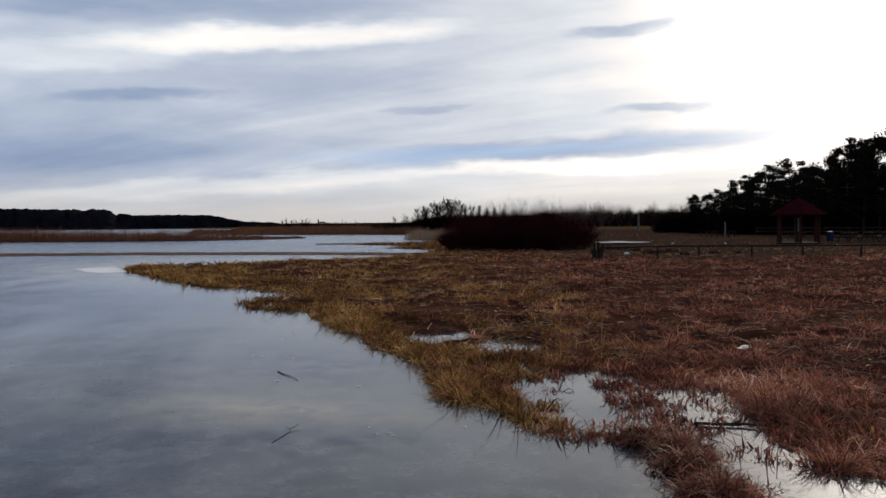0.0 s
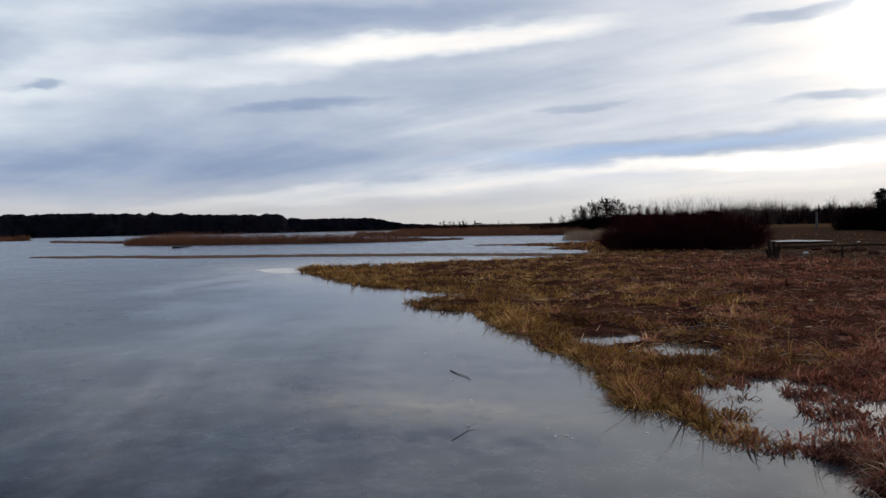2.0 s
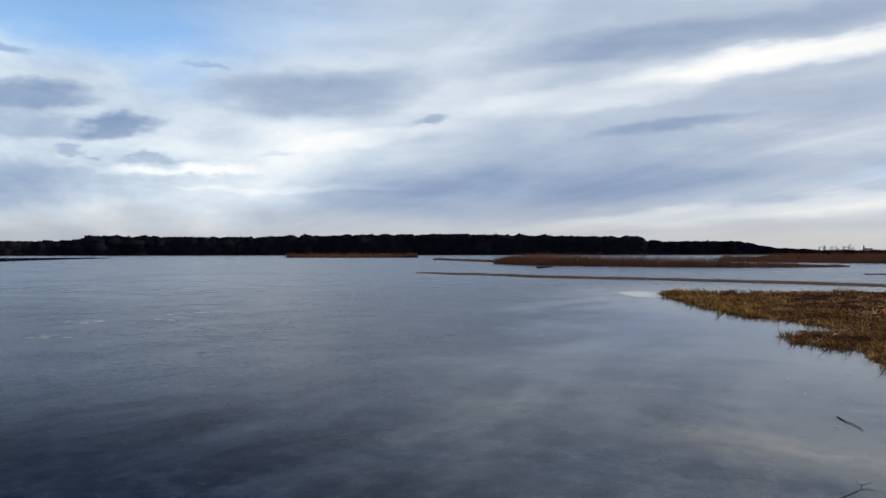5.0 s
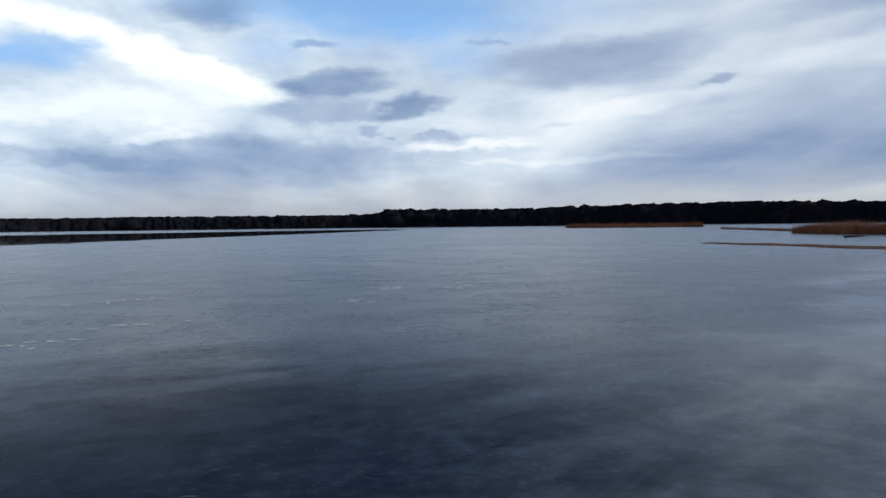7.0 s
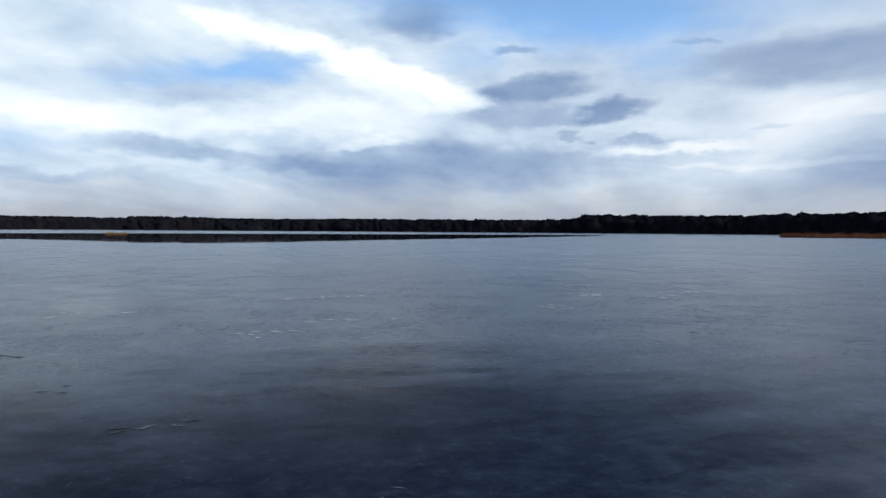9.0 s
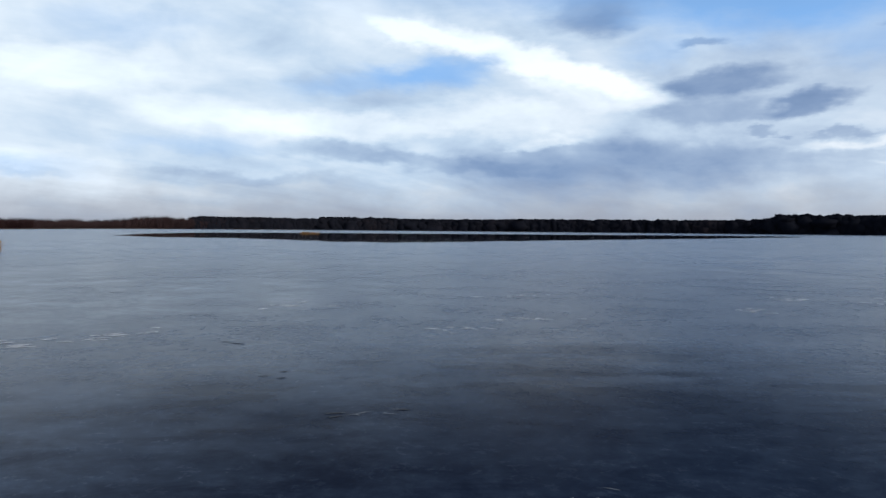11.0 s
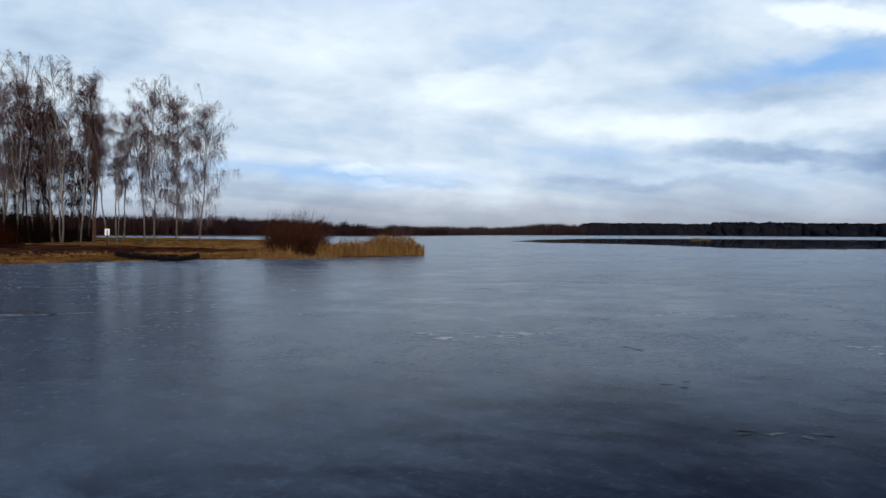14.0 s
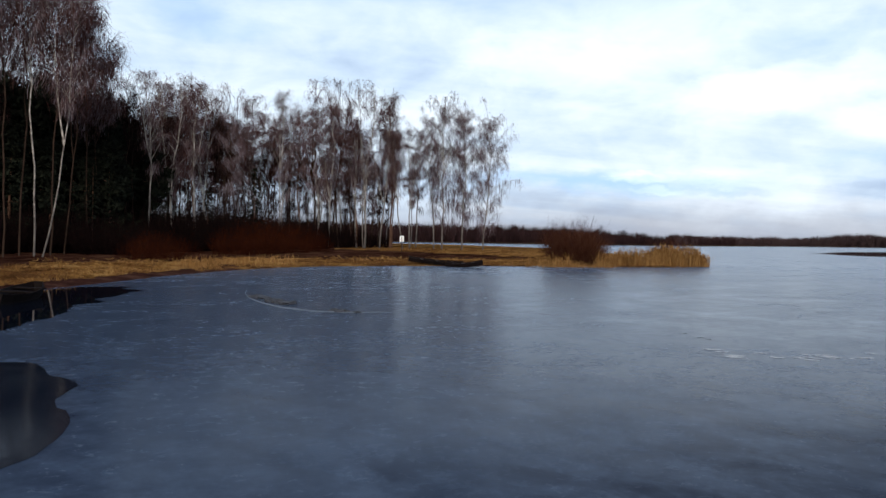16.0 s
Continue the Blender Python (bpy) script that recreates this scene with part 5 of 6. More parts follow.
def dark_wood():
    kinds = [pine(17, 61, 0.30, 0.17), pine(17, 62, 0.4, 0.16), pine(17, 63, 0.25, 0.18)]
    for o in kinds:
        tagged(o, "dark pine standing inside the wood", "tree", "pines in the wood")
    spots = []
    for _ in range(52):
        az = RNG.uniform(156.3, 174)
        spots.append((az, np.interp(az, [150, 156, 166, 174], [98, 80, 68, 62]) + RNG.uniform(2, 34), RNG.uniform(10, 15.5)))
    for k, (az, d, tall) in enumerate(spots):
        x, y = polar(az, d)
        if k < 3:
            stand(kinds[k], x, y, az, tall / 17)
        else:
            again(kinds[k % 3], x, y, RNG.uniform(0, 360), tall / 17)
    dense = pine(12, 64, 0.05, 0.17)
    tagged(dense, "dark young pine branched to the ground", "tree", "young pines at the wood's edge")
    rows = [(155.35, 78, 10.5), (157.9, 68, 9.5), (158.1, 72, 12.5), (159.2, 68, 8), (160.3, 71, 13), (161.5, 67, 9), (162.7, 70, 13.5), (163.9, 66, 10), (165.2, 69, 13), (166.6, 65, 11), (168, 68, 13),
            (159.8, 77, 15), (162.0, 75, 15.5), (164.5, 74, 15), (167, 73, 15)]
    for k, (az, d, tall) in enumerate(rows):
        x, y = polar(az, d)
        stand(dense, x, y, az, tall / 12) if k == 0 else again(dense, x, y, RNG.uniform(0, 360), tall / 12)
    fir = spruce(8, 71)
    tagged(fir, "dark young spruce among the birches", "tree", "spruces in the grove")
    for k, (az, d, tall) in enumerate([(148.4, 84, 8.8), (151.6, 80, 6.0), (154.4, 74, 4.6), (159, 66, 7)]):
        x, y = polar(az, d)
        if k == 0:
            stand(fir, x, y, 0, tall / 8)
        else:
            again(fir, x, y, RNG.uniform(0, 360), tall / 8)
    # undergrowth
    rust = shrub("shrub", 5.6, 4, 2.8, 170, 81, M_RUST, 0.016, "rust-brown leafless stems", 0.45, 0.42, 8, 0.16)
    tagged(rust, "rust-brown leafless shrub under the trees", "bush", "undergrowth of the grove")
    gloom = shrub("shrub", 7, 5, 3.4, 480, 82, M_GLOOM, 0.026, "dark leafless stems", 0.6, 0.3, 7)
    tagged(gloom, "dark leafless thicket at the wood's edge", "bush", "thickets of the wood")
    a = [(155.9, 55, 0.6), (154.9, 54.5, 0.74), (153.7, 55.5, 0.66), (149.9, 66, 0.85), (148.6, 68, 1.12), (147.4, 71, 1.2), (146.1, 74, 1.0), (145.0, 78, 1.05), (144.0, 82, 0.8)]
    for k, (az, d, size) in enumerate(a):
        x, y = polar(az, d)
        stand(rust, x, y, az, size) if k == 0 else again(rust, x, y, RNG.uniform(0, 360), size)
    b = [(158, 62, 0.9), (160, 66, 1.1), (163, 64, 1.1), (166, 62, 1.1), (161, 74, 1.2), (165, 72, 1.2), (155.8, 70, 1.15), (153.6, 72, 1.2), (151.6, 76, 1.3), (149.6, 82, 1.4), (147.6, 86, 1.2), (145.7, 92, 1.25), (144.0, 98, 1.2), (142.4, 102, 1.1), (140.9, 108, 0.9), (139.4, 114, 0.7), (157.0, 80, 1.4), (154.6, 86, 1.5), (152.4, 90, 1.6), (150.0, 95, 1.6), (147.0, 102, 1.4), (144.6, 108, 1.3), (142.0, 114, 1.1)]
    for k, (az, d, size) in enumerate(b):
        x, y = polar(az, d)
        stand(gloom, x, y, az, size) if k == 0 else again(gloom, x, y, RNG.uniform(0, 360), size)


def spit_bushes():
    o = shrub("bush", 4.6, 4.0, 3.4, 1300, 91, M_BUSH, 0.016, "red-brown leafless stems", 0.8, 0.36, 10)
    x, y = polar(125.0, 62.5)
    stand(tagged(o, "round bare bush with dark red-brown stems among reeds", "bush"), x, y, 20)
    o = shrub("bush", 8, 3, 2.4, 520, 92, M_BUSH, 0.013, "red-brown leafless stems", 0.5, 0.4, 8)
    x, y = polar(118.6, 71)
    stand(tagged(o, "low bare red-brown bush behind the reeds", "bush"), x, y, 40)


def big_willow():
    o = shrub("willow_bush", 11.0, 5.4, 3.2, 2600, 101, M_WILLOW, 0.015, "dense dark red-brown willow stems", 0.62, 0.46, 14, 0.34)
    stand(tagged(o, "broad dense leafless willow thicket beside the meadow", "bush"), 5.4, 56.5, 0)


def east_pines():
    kinds = [pine(13, 111, 0.10, 0.28, 90, 0.022), pine(13, 112, 0.14, 0.30, 90, 0.022), pine(13, 113, 0.08, 0.26, 90, 0.022), pine(13, 114, 0.12, 0.29, 90, 0.022)]
    for o in kinds:
        tagged(o, "dark bushy pine behind the meadow", "tree", "pines behind the meadow")
    rows = [(-17.9, 150, 7.0), (-18.8, 148, 7.2), (-19.6, 140, 7.4), (-20.4, 136, 8.6), (-21.3, 130, 9.2), (-22.2, 126, 9.8), (-23.1, 124, 10.2), (-24.1, 122, 10.8), (-25.0, 120, 10.4), (-25.8, 118, 9.8),
            (-26.6, 112, 11.4), (-27.5, 110, 12.2), (-28.5, 108, 12.0), (-29.4, 106, 12.4), (-30.6, 104, 12.6), (-32, 102, 13), (-33.6, 100, 13), (-35.5, 98, 13.5), (-38, 96, 14),
            (-21.8, 150, 9.2), (-23.6, 148, 10.0), (-25.4, 146, 10.4), (-27.0, 140, 12.4), (-28.9, 136, 13.2), (-30.9, 130, 13), (-20.0, 160, 8.2), (-18.3, 170, 7.4)]
    for k, (az, d, tall) in enumerate(rows):
        x, y = polar(az, d)
        stand(kinds[k], x, y, az * 7, tall / 13) if k < 4 else again(kinds[k % 4], x, y, RNG.uniform(0, 360), tall / 13)
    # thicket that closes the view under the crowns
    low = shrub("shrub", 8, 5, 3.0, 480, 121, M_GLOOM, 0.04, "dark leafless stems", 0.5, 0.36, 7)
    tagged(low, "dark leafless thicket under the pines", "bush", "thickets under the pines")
    for k, az in enumerate(np.linspace(-16.5, -38, 24)):
        x, y = polar(az, 112 + 6 * math.sin(k * 2.1) + max(0, az + 22) * 4)
        size = 1.0 + 0.25 * math.sin(k * 1.7)
        stand(low, x, y, az, size) if k == 0 else again(low, x, y, RNG.uniform(0, 360), size)


def far_wood(az, dist, tall, n, deep, seed, material, label):
    """A distant evergreen wood: crowns with ragged, brushy tops."""
    g = np.random.default_rng(seed)
    keys = np.array(az)
    a = g.uniform(keys.min(), keys.max(), n)
    d = np.interp(a, keys, np.array(dist)) + g.uniform(0, 1, n) ** 2.5 * deep
    wave = np.array([noise.noise((q * 1.7, seed, 0)) + 0.6 * noise.noise((q * 6.0, seed, 4)) for q in a])
    h = np.interp(a, keys, np.array(tall)) * (1.0 - 0.30 * g.uniform(0, 1, n) ** 1.6 + 0.12 * wave)
    p = polar(a, d)
    z = lie(p[:, 0], p[:, 1])
    sides = 6
    th = np.linspace(0, 2 * np.pi, sides, endpoint=False)
    prof = np.array([(0.9, 0.0), (1.0, 0.35), (1.0, 0.62), (0.86, 0.84), (0.5, 0.96), (0.06, 1.0)])
    r = h * 0.16 * np.exp(g.normal(0.35, 0.4, n))
    rad = prof[None, :, None, 0] * g.uniform(0.7, 1.3, (n, len(prof), sides)) * r[:, None, None]
    sway = g.normal(0, 0.28, (2, n, len(prof), 1)) * r[:, None, None]
    V = np.stack([p[:, None, None, 0] + rad * np.cos(th) + sway[0], p[:, None, None, 1] + rad * np.sin(th) + sway[1],
                  z[:, None, None] + prof[None, :, None, 1] * h[:, None, None] * g.uniform(0.94, 1.05, (n, len(prof), sides))], -1)
    k = len(prof) * sides
    f = np.array([[i * sides + j, i * sides + (j + 1) % sides, (i + 1) * sides + (j + 1) % sides, (i + 1) * sides + j] for i in range(len(prof) - 1) for j in range(sides)])
    body = (V.reshape(-1, 3), (f[None] + (np.arange(n) * k)[:, None, None]).reshape(-1, 4))
    m = 9
    b = np.repeat(np.column_stack([p, z]), m, 0)
    hh, rr = np.repeat(h, m), np.repeat(r, m)
    t = g.uniform(0, 2 * np.pi, n * m)
    f = g.uniform(0.15, 0.95, n * m)
    b = b + np.column_stack([np.cos(t) * rr * (1.15 - f), np.sin(t) * rr * (1.15 - f), hh * f])
    w = unit(np.column_stack([np.cos(t) * 0.6, np.sin(t) * 0.6, g.uniform(0.2, 1.6, n * m)]))
    tips = strips(b, w, hh * g.uniform(0.03, 0.08, n * m), hh * 0.05, np.zeros((n * m, 3)), 1, taper=0.8)
    tagged(part_raw("distant_wood", merge([body, tips]), material, None, "", True), label, "forest", kind="stuff")


def far_bare_wood(az, dist, tall, n, deep, seed, material, label, per=18):
    """A distant leafless wood: fans of fine stems and twigs."""
    g = np.random.default_rng(seed)
    keys = np.array(az)
    a = g.uniform(keys.min(), keys.max(), n)
    d = np.interp(a, keys, np.array(dist)) + g.uniform(0, 1, n) * deep
    wave = np.array([noise.noise((q * 0.9, seed, 0)) + 0.6 * noise.noise((q * 3.0, seed, 4)) for q in a])
    h = np.interp(a, keys, np.array(tall)) * (g.uniform(0.62, 1.0, n) + 0.16 * wave)
    p = polar(a, d)
    base = np.repeat(np.column_stack([p, lie(p[:, 0], p[:, 1]) - 0.1]), per, 0)
    hh = np.repeat(h, per)
    k = len(base)
    f = g.uniform(0, 0.55, k)
    f[::per] = 0
    base[:, 2] += hh * f
    base[:, :2] += g.normal(0, 0.5, (k, 2))
    w = unit(np.column_stack([g.normal(0, 0.34, (k, 2)), np.ones(k)]))
    ln = hh * (1 - f) * g.uniform(0.6, 1.0, k)
    wd = hh * 0.028 * g.uniform(0.5, 1.5, k)
    tagged(part_raw("distant_wood", strips(base, w, ln, wd, g.normal(0, 0.3, (k, 3)), 2, taper=0.8), material), label, "forest", kind="stuff")


birch_grove()
dark_wood()
spit_bushes()
big_willow()
east_pines()
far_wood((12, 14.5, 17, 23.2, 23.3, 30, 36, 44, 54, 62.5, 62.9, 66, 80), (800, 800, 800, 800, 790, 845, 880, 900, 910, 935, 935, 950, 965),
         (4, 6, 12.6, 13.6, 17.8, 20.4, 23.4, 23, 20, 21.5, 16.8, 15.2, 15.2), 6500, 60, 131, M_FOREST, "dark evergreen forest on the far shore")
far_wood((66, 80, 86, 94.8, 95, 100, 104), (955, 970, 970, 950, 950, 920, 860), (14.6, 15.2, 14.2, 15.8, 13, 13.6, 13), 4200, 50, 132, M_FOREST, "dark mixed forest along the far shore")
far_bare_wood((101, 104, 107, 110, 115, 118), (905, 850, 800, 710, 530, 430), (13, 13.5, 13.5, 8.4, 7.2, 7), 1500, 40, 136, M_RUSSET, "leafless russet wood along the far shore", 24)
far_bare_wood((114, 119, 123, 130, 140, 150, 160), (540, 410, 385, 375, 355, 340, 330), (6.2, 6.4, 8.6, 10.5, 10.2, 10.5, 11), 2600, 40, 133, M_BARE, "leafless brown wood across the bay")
far_bare_wood((-45, -36, -20, -14, -8, -3, 2), (330, 330, 330, 340, 350, 380, 420), (9, 8.6, 8.6, 8.4, 8.6, 8, 5), 2600, 40, 134, M_BARE, "leafless grey-brown wood beyond the meadow")
far_bare_wood((2, 6, 10, 14), (520, 640, 740, 790), (4, 4, 5, 6), 700, 50, 135, M_BARE, "low distant trees on the horizon")


def distant_bare_trees():
    # slim upright trees of a clump, and broad round ones
    slim = [birch(9, 201 + k, 1.2, 0.0, "bare_tree", M_DARKBARK, M_DARKTWIG, M_DARKTWIG, 3.2, 0.10, 48, 0.19, 0.35, 1, 1.5) for k in range(3)]
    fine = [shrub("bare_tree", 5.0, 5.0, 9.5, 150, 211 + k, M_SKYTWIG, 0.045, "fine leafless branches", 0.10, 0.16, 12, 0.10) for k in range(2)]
    broad = [birch(9, 205 + k, 1.1, 0.0, "bare_tree", M_DARKBARK, M_BARE, M_BARE, 3.0, 0.16, 30, 0.34, 0.4, 2, 0.8) for k in range(2)]
    rows = [(1.92, 206, 5.7), (1.45, 205, 6.4), (1.1, 208, 6.3), (0.73, 205, 7.2), (0.35, 207, 6.9), (0.05, 204, 7.6), (-0.18, 206, 8.1), (-0.58, 205, 8.1), (-0.8, 208, 7.5), (-1.02, 204, 7.8), (-1.3, 206, 6.9), (-1.7, 207, 6.7), (-2.1, 206, 6.2), (-2.6, 209, 6.4), (-3.2, 212, 6.0), (0.5, 212, 6.6), (-0.4, 213, 7.4), (1.25, 213, 6.1),
            (-3.8, 214, 5.6), (-4.4, 216, 5.2)]
    pale = [(-8.6, 345, 8.0), (-9.2, 345, 8.8), (-9.9, 340, 9.6), (-10.4, 345, 9.2), (-11.0, 348, 9.8), (-11.6, 345, 9.8), (-12.2, 350, 9.2), (-12.9, 350, 8.8), (-13.6, 352, 8.6), (-15.2, 350, 9.2), (-16.6, 350, 8.6), (-17.4, 350, 9.2)]
    wide = [(2.83, 240, 5.0), (3.62, 245, 4.2), (11.85, 600, 6.4), (11.5, 600, 7.0), (11.1, 605, 6.6), (10.8, 600, 6.0), (10.3, 600, 6.6), (10.05, 598, 7.0), (9.85, 602, 5.8), (7.46, 520, 4.9), (7.2, 520, 3.9), (6.5, 520, 4.5), (6.3, 525, 4.0), (5.86, 520, 3.9),
            (121.5, 400, 8), (123.2, 395, 9.5), (124.6, 395, 8.8), (117, 420, 6.5), (118.4, 420, 6.5)]
    for kinds, spots, kind_of in ((slim, rows, "slim dark"), (fine, pale, "pale twiggy"), (broad, wide, "broad dark")):
        for k, (az, d, tall) in enumerate(spots):
            x, y = polar(az, d)
            o = stand(kinds[k], x, y, 40 * k, tall / 9) if k < len(kinds) else again(kinds[k % len(kinds)], x, y, RNG.uniform(0, 360), tall / 9)
            tagged(o, kind_of + " leafless tree on the distant shore", "tree", "bare trees on the skyline")
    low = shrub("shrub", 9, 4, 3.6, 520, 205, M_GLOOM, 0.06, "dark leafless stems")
    spots = [(4.7, 214, 0.5), (3.9, 210, 0.58), (3.2, 206, 0.66), (2.5, 202, 0.82), (1.9, 199, 1.0), (1.2, 197, 1.12), (0.4, 196, 1.2), (-0.4, 196, 1.25), (-1.2, 197, 1.2), (-2.0, 199, 1.15), (-2.8, 202, 1.1), (-3.7, 206, 1.1), (11.4, 590, 1.0), (10.1, 590, 1.0), (-4.5, 120, 0.5)]
    for k, (az, d, size) in enumerate(spots):
        x, y = polar(az, d)
        o = stand(low, x, y, az, size) if k == 0 else again(low, x, y, RNG.uniform(0, 360), size)
        tagged(o, "dark leafless thicket on the distant shore", "bush", "thickets on the skyline")


def church():
    """A small pale church far beyond the lagoon, with a thin dark tower."""
    root = new("church")
    for name, size, at, mat in (("tower", (2.4, 2.4, 7.0), (0, 0, 3.5), M_CONCRETE), ("nave", (5.0, 12.0, 2.4), (7.4, 0, 1.2), M_PANEL)):
        bm = bmesh.new()
        box_bm(bm, size, at, (0, 0, 90 if name == "nave" else 0), 0.05)
        part(name, bm, mat, root)
    bm = bmesh.new()
    bmesh.ops.create_cone(bm, cap_ends=True, segments=8, radius1=1.5, radius2=0.1, depth=3.0, matrix=Matrix.Translation((0, 0, 8.4)))
    part("spire", bm, M_TAR, root, "dark pointed spire")
    bm = bmesh.new()
    v = [bm.verts.new(c) for c in ((1.2, -2.8, 2.36), (13.6, -2.8, 2.36), (13.6, 2.8, 2.36), (1.2, 2.8, 2.36), (1.2, 0, 4.4), (13.6, 0, 4.4))]
    for f in ((0, 1, 5, 4), (2, 3, 4, 5), (0, 4, 3), (1, 2, 5), (3, 2, 1, 0)):
        bm.faces.new([v[i] for i in f])
    part("roof", bm, M_WOOD, root)
    x, y = polar(9.2, 1500)
    stand(tagged(root, "small pale church with a thin dark tower on the horizon", "building"), x, y, 8, 1.0, 0.3)


# ---------------------------------------------------------------- the meadow's things
def log_bm(length, r0, r1, seed, axis="Z", sides=8, rings=5):
    """A rough round timber."""
    g = random.Random(seed)
    bm = bmesh.new()
    loops = []
    for i in range(rings):
        t = i / (rings - 1)
        r = r0 + (r1 - r0) * t
        ox, oy = g.uniform(-0.15, 0.15) * r, g.uniform(-0.15, 0.15) * r
        loop = []
        for j in range(sides):
            a = 2 * math.pi * j / sides
            rr = r * g.uniform(0.9, 1.08)
            p = Vector((ox + math.cos(a) * rr, oy + math.sin(a) * rr, length * t))
            loop.append(bm.verts.new(p if axis == "Z" else Vector((p.z, p.x, p.y))))
        loops.append(loop)
    for a, b in zip(loops, loops[1:]):
        for j in range(sides):
            bm.faces.new((a[j], a[(j + 1) % sides], b[(j + 1) % sides], b[j]))
    bm.faces.new(loops[0][::-1])
    bm.faces.new(loops[-1])
    bmesh.ops.recalc_face_normals(bm, faces=bm.faces[:])
    return bm


def rail_fence():
    root = tagged(new("rail_fence"), "low dark wooden rail fence along the meadow", "fence")
    spots = [(7.9, 39.6), (11.2, 40.6), (13.3, 40.4), (15.7, 39.6), (17.9, 38.7), (20.4, 38.0), (23.0, 37.3), (25.6, 36.6), (28.2, 35.9)]
    tops = []
    for k, (x, y) in enumerate(spots):
        z = height(x, y)
        if k:
            o = part("post", log_bm(0.66, 0.055, 0.05, 300 + k), M_WOOD, root)
            o.matrix_basis = pose(x, y, z - 0.08, RNG.uniform(-3, 3), RNG.uniform(-3, 3), 0)
        tops.append(Vector((x, y, z + 0.57)))
    for k, (a, b) in enumerate(zip(tops, tops[1:])):
        d = b - a
        o = part("rail", log_bm(d.length + 0.12, 0.05, 0.043, 330 + k, "X"), M_WOOD, root)
        o.matrix_basis = Matrix.Translation(a - d.normalized() * 0.06) @ d.to_track_quat("X", "Z").to_matrix().to_4x4()
    # the thick end: a bundle of old stakes
    x, y = spots[0]
    for k, (dx, dy, h) in enumerate(((0, 0, 0.85), (0.14, 0.04, 0.72), (-0.11, 0.06, 0.95), (0.06, -0.12, 0.62), (-0.2, -0.04, 0.5))):
        o = part("post", log_bm(h + 0.1, 0.085, 0.07, 350 + k), M_WOOD, root, "thick dark end stake")
        o.matrix_basis = pose(x + dx, y + dy, height(x, y) - 0.1, dy * 40, dx * 60, 0)


def gazebo():
    x, y = 27.4, 59.9
    root = tagged(new("gazebo"), "open hexagonal gazebo with red roof and posts", "gazebo")
    root.matrix_basis = pose(x, y, height(x, y) - 0.03, 0, 0, 12) @ Matrix.Diagonal((0.88, 0.88, 0.97, 1))
    ring = [(math.cos(math.pi * k / 3), math.sin(math.pi * k / 3)) for k in range(6)]
    bm = bmesh.new()
    lo, hi = [bm.verts.new((2.0 * a, 2.0 * b, 0.0)) for a, b in ring], [bm.verts.new((2.0 * a, 2.0 * b, 0.16)) for a, b in ring]
    bm.faces.new(hi)
    for k in range(6):
        bm.faces.new((lo[k], lo[(k + 1) % 6], hi[(k + 1) % 6], hi[k]))
    part("floor", bm, M_WOOD, root, "dark plank floor")
    for k, (a, b) in enumerate(ring):
        bm = bmesh.new()
        box_bm(bm, (0.20, 0.20, 2.3), (1.75 * a, 1.75 * b, 1.2), (0, 0, 60 * k), 0.02)
        part("post", bm, M_REDPOST, root)
    for k in range(6):
        a, b = Vector((*ring[k], 0)) * 1.75, Vector((*ring[(k + 1) % 6], 0)) * 1.75
        m = (a + b) / 2
        yaw = math.degrees(math.atan2((b - a).y, (b - a).x))
        bm = bmesh.new()
        box_bm(bm, (1.8, 0.10, 0.16), (m.x, m.y, 2.30), (0, 0, yaw), 0.01)
        part("beam", bm, M_REDPOST, root)
        if k not in (4, 5):
            bm = bmesh.new()
            box_bm(bm, (1.6, 0.07, 0.10), (m.x, m.y, 0.95), (0, 0, yaw), 0.01)
            part("rail", bm, M_REDPOST, root)
            bm = bmesh.new()
            box_bm(bm, (1.55, 0.36, 0.05), (m.x * 0.88, m.y * 0.88, 0.58), (0, 0, yaw), 0.01)
            part("bench", bm, M_WOOD, root)
    top = Vector((0, 0, 3.62))
    for k in range(6):
        a, b = Vector((*ring[k], 0)) * 2.55 + Vector((0, 0, 2.30)), Vector((*ring[(k + 1) % 6], 0)) * 2.55 + Vector((0, 0, 2.30))
        bm = bmesh.new()
        n = (b - a).cross(top - a).normalized() * 0.06
        rows = 7
        for i in range(rows):
            f0, f1 = i / rows, (i + 1) / rows
            p = [a.lerp(top, f0), b.lerp(top, f0), b.lerp(top, f1), a.lerp(top, f1)]
            up, dn = [bm.verts.new(q + n * (1.35 if j < 2 else 0.8)) for j, q in enumerate(p)], [bm.verts.new(q) for q in p]
            bm.faces.new(up)
            for j in range(4):
                bm.faces.new((dn[j], dn[(j + 1) % 4], up[(j + 1) % 4], up[j]))
        part("roof", bm, M_REDROOF, root, "dull red boarded roof slope")
    bm = log_bm(0.36, 0.07, 0.02, 401)
    o = part("finial", bm, M_REDPOST, root)
    o.matrix_basis = pose(0, 0, 3.5)
    bm = bmesh.new()
    box_bm(bm, (1.2, 0.8, 0.06), (0, 0, 0.9), (0, 0, 20), 0.01)
    box_bm(bm, (0.12, 0.5, 0.72), (0.0, 0, 0.52), (0, 0, 20), 0.01)
    part("table", bm, M_WOOD, root, "dark wooden table")


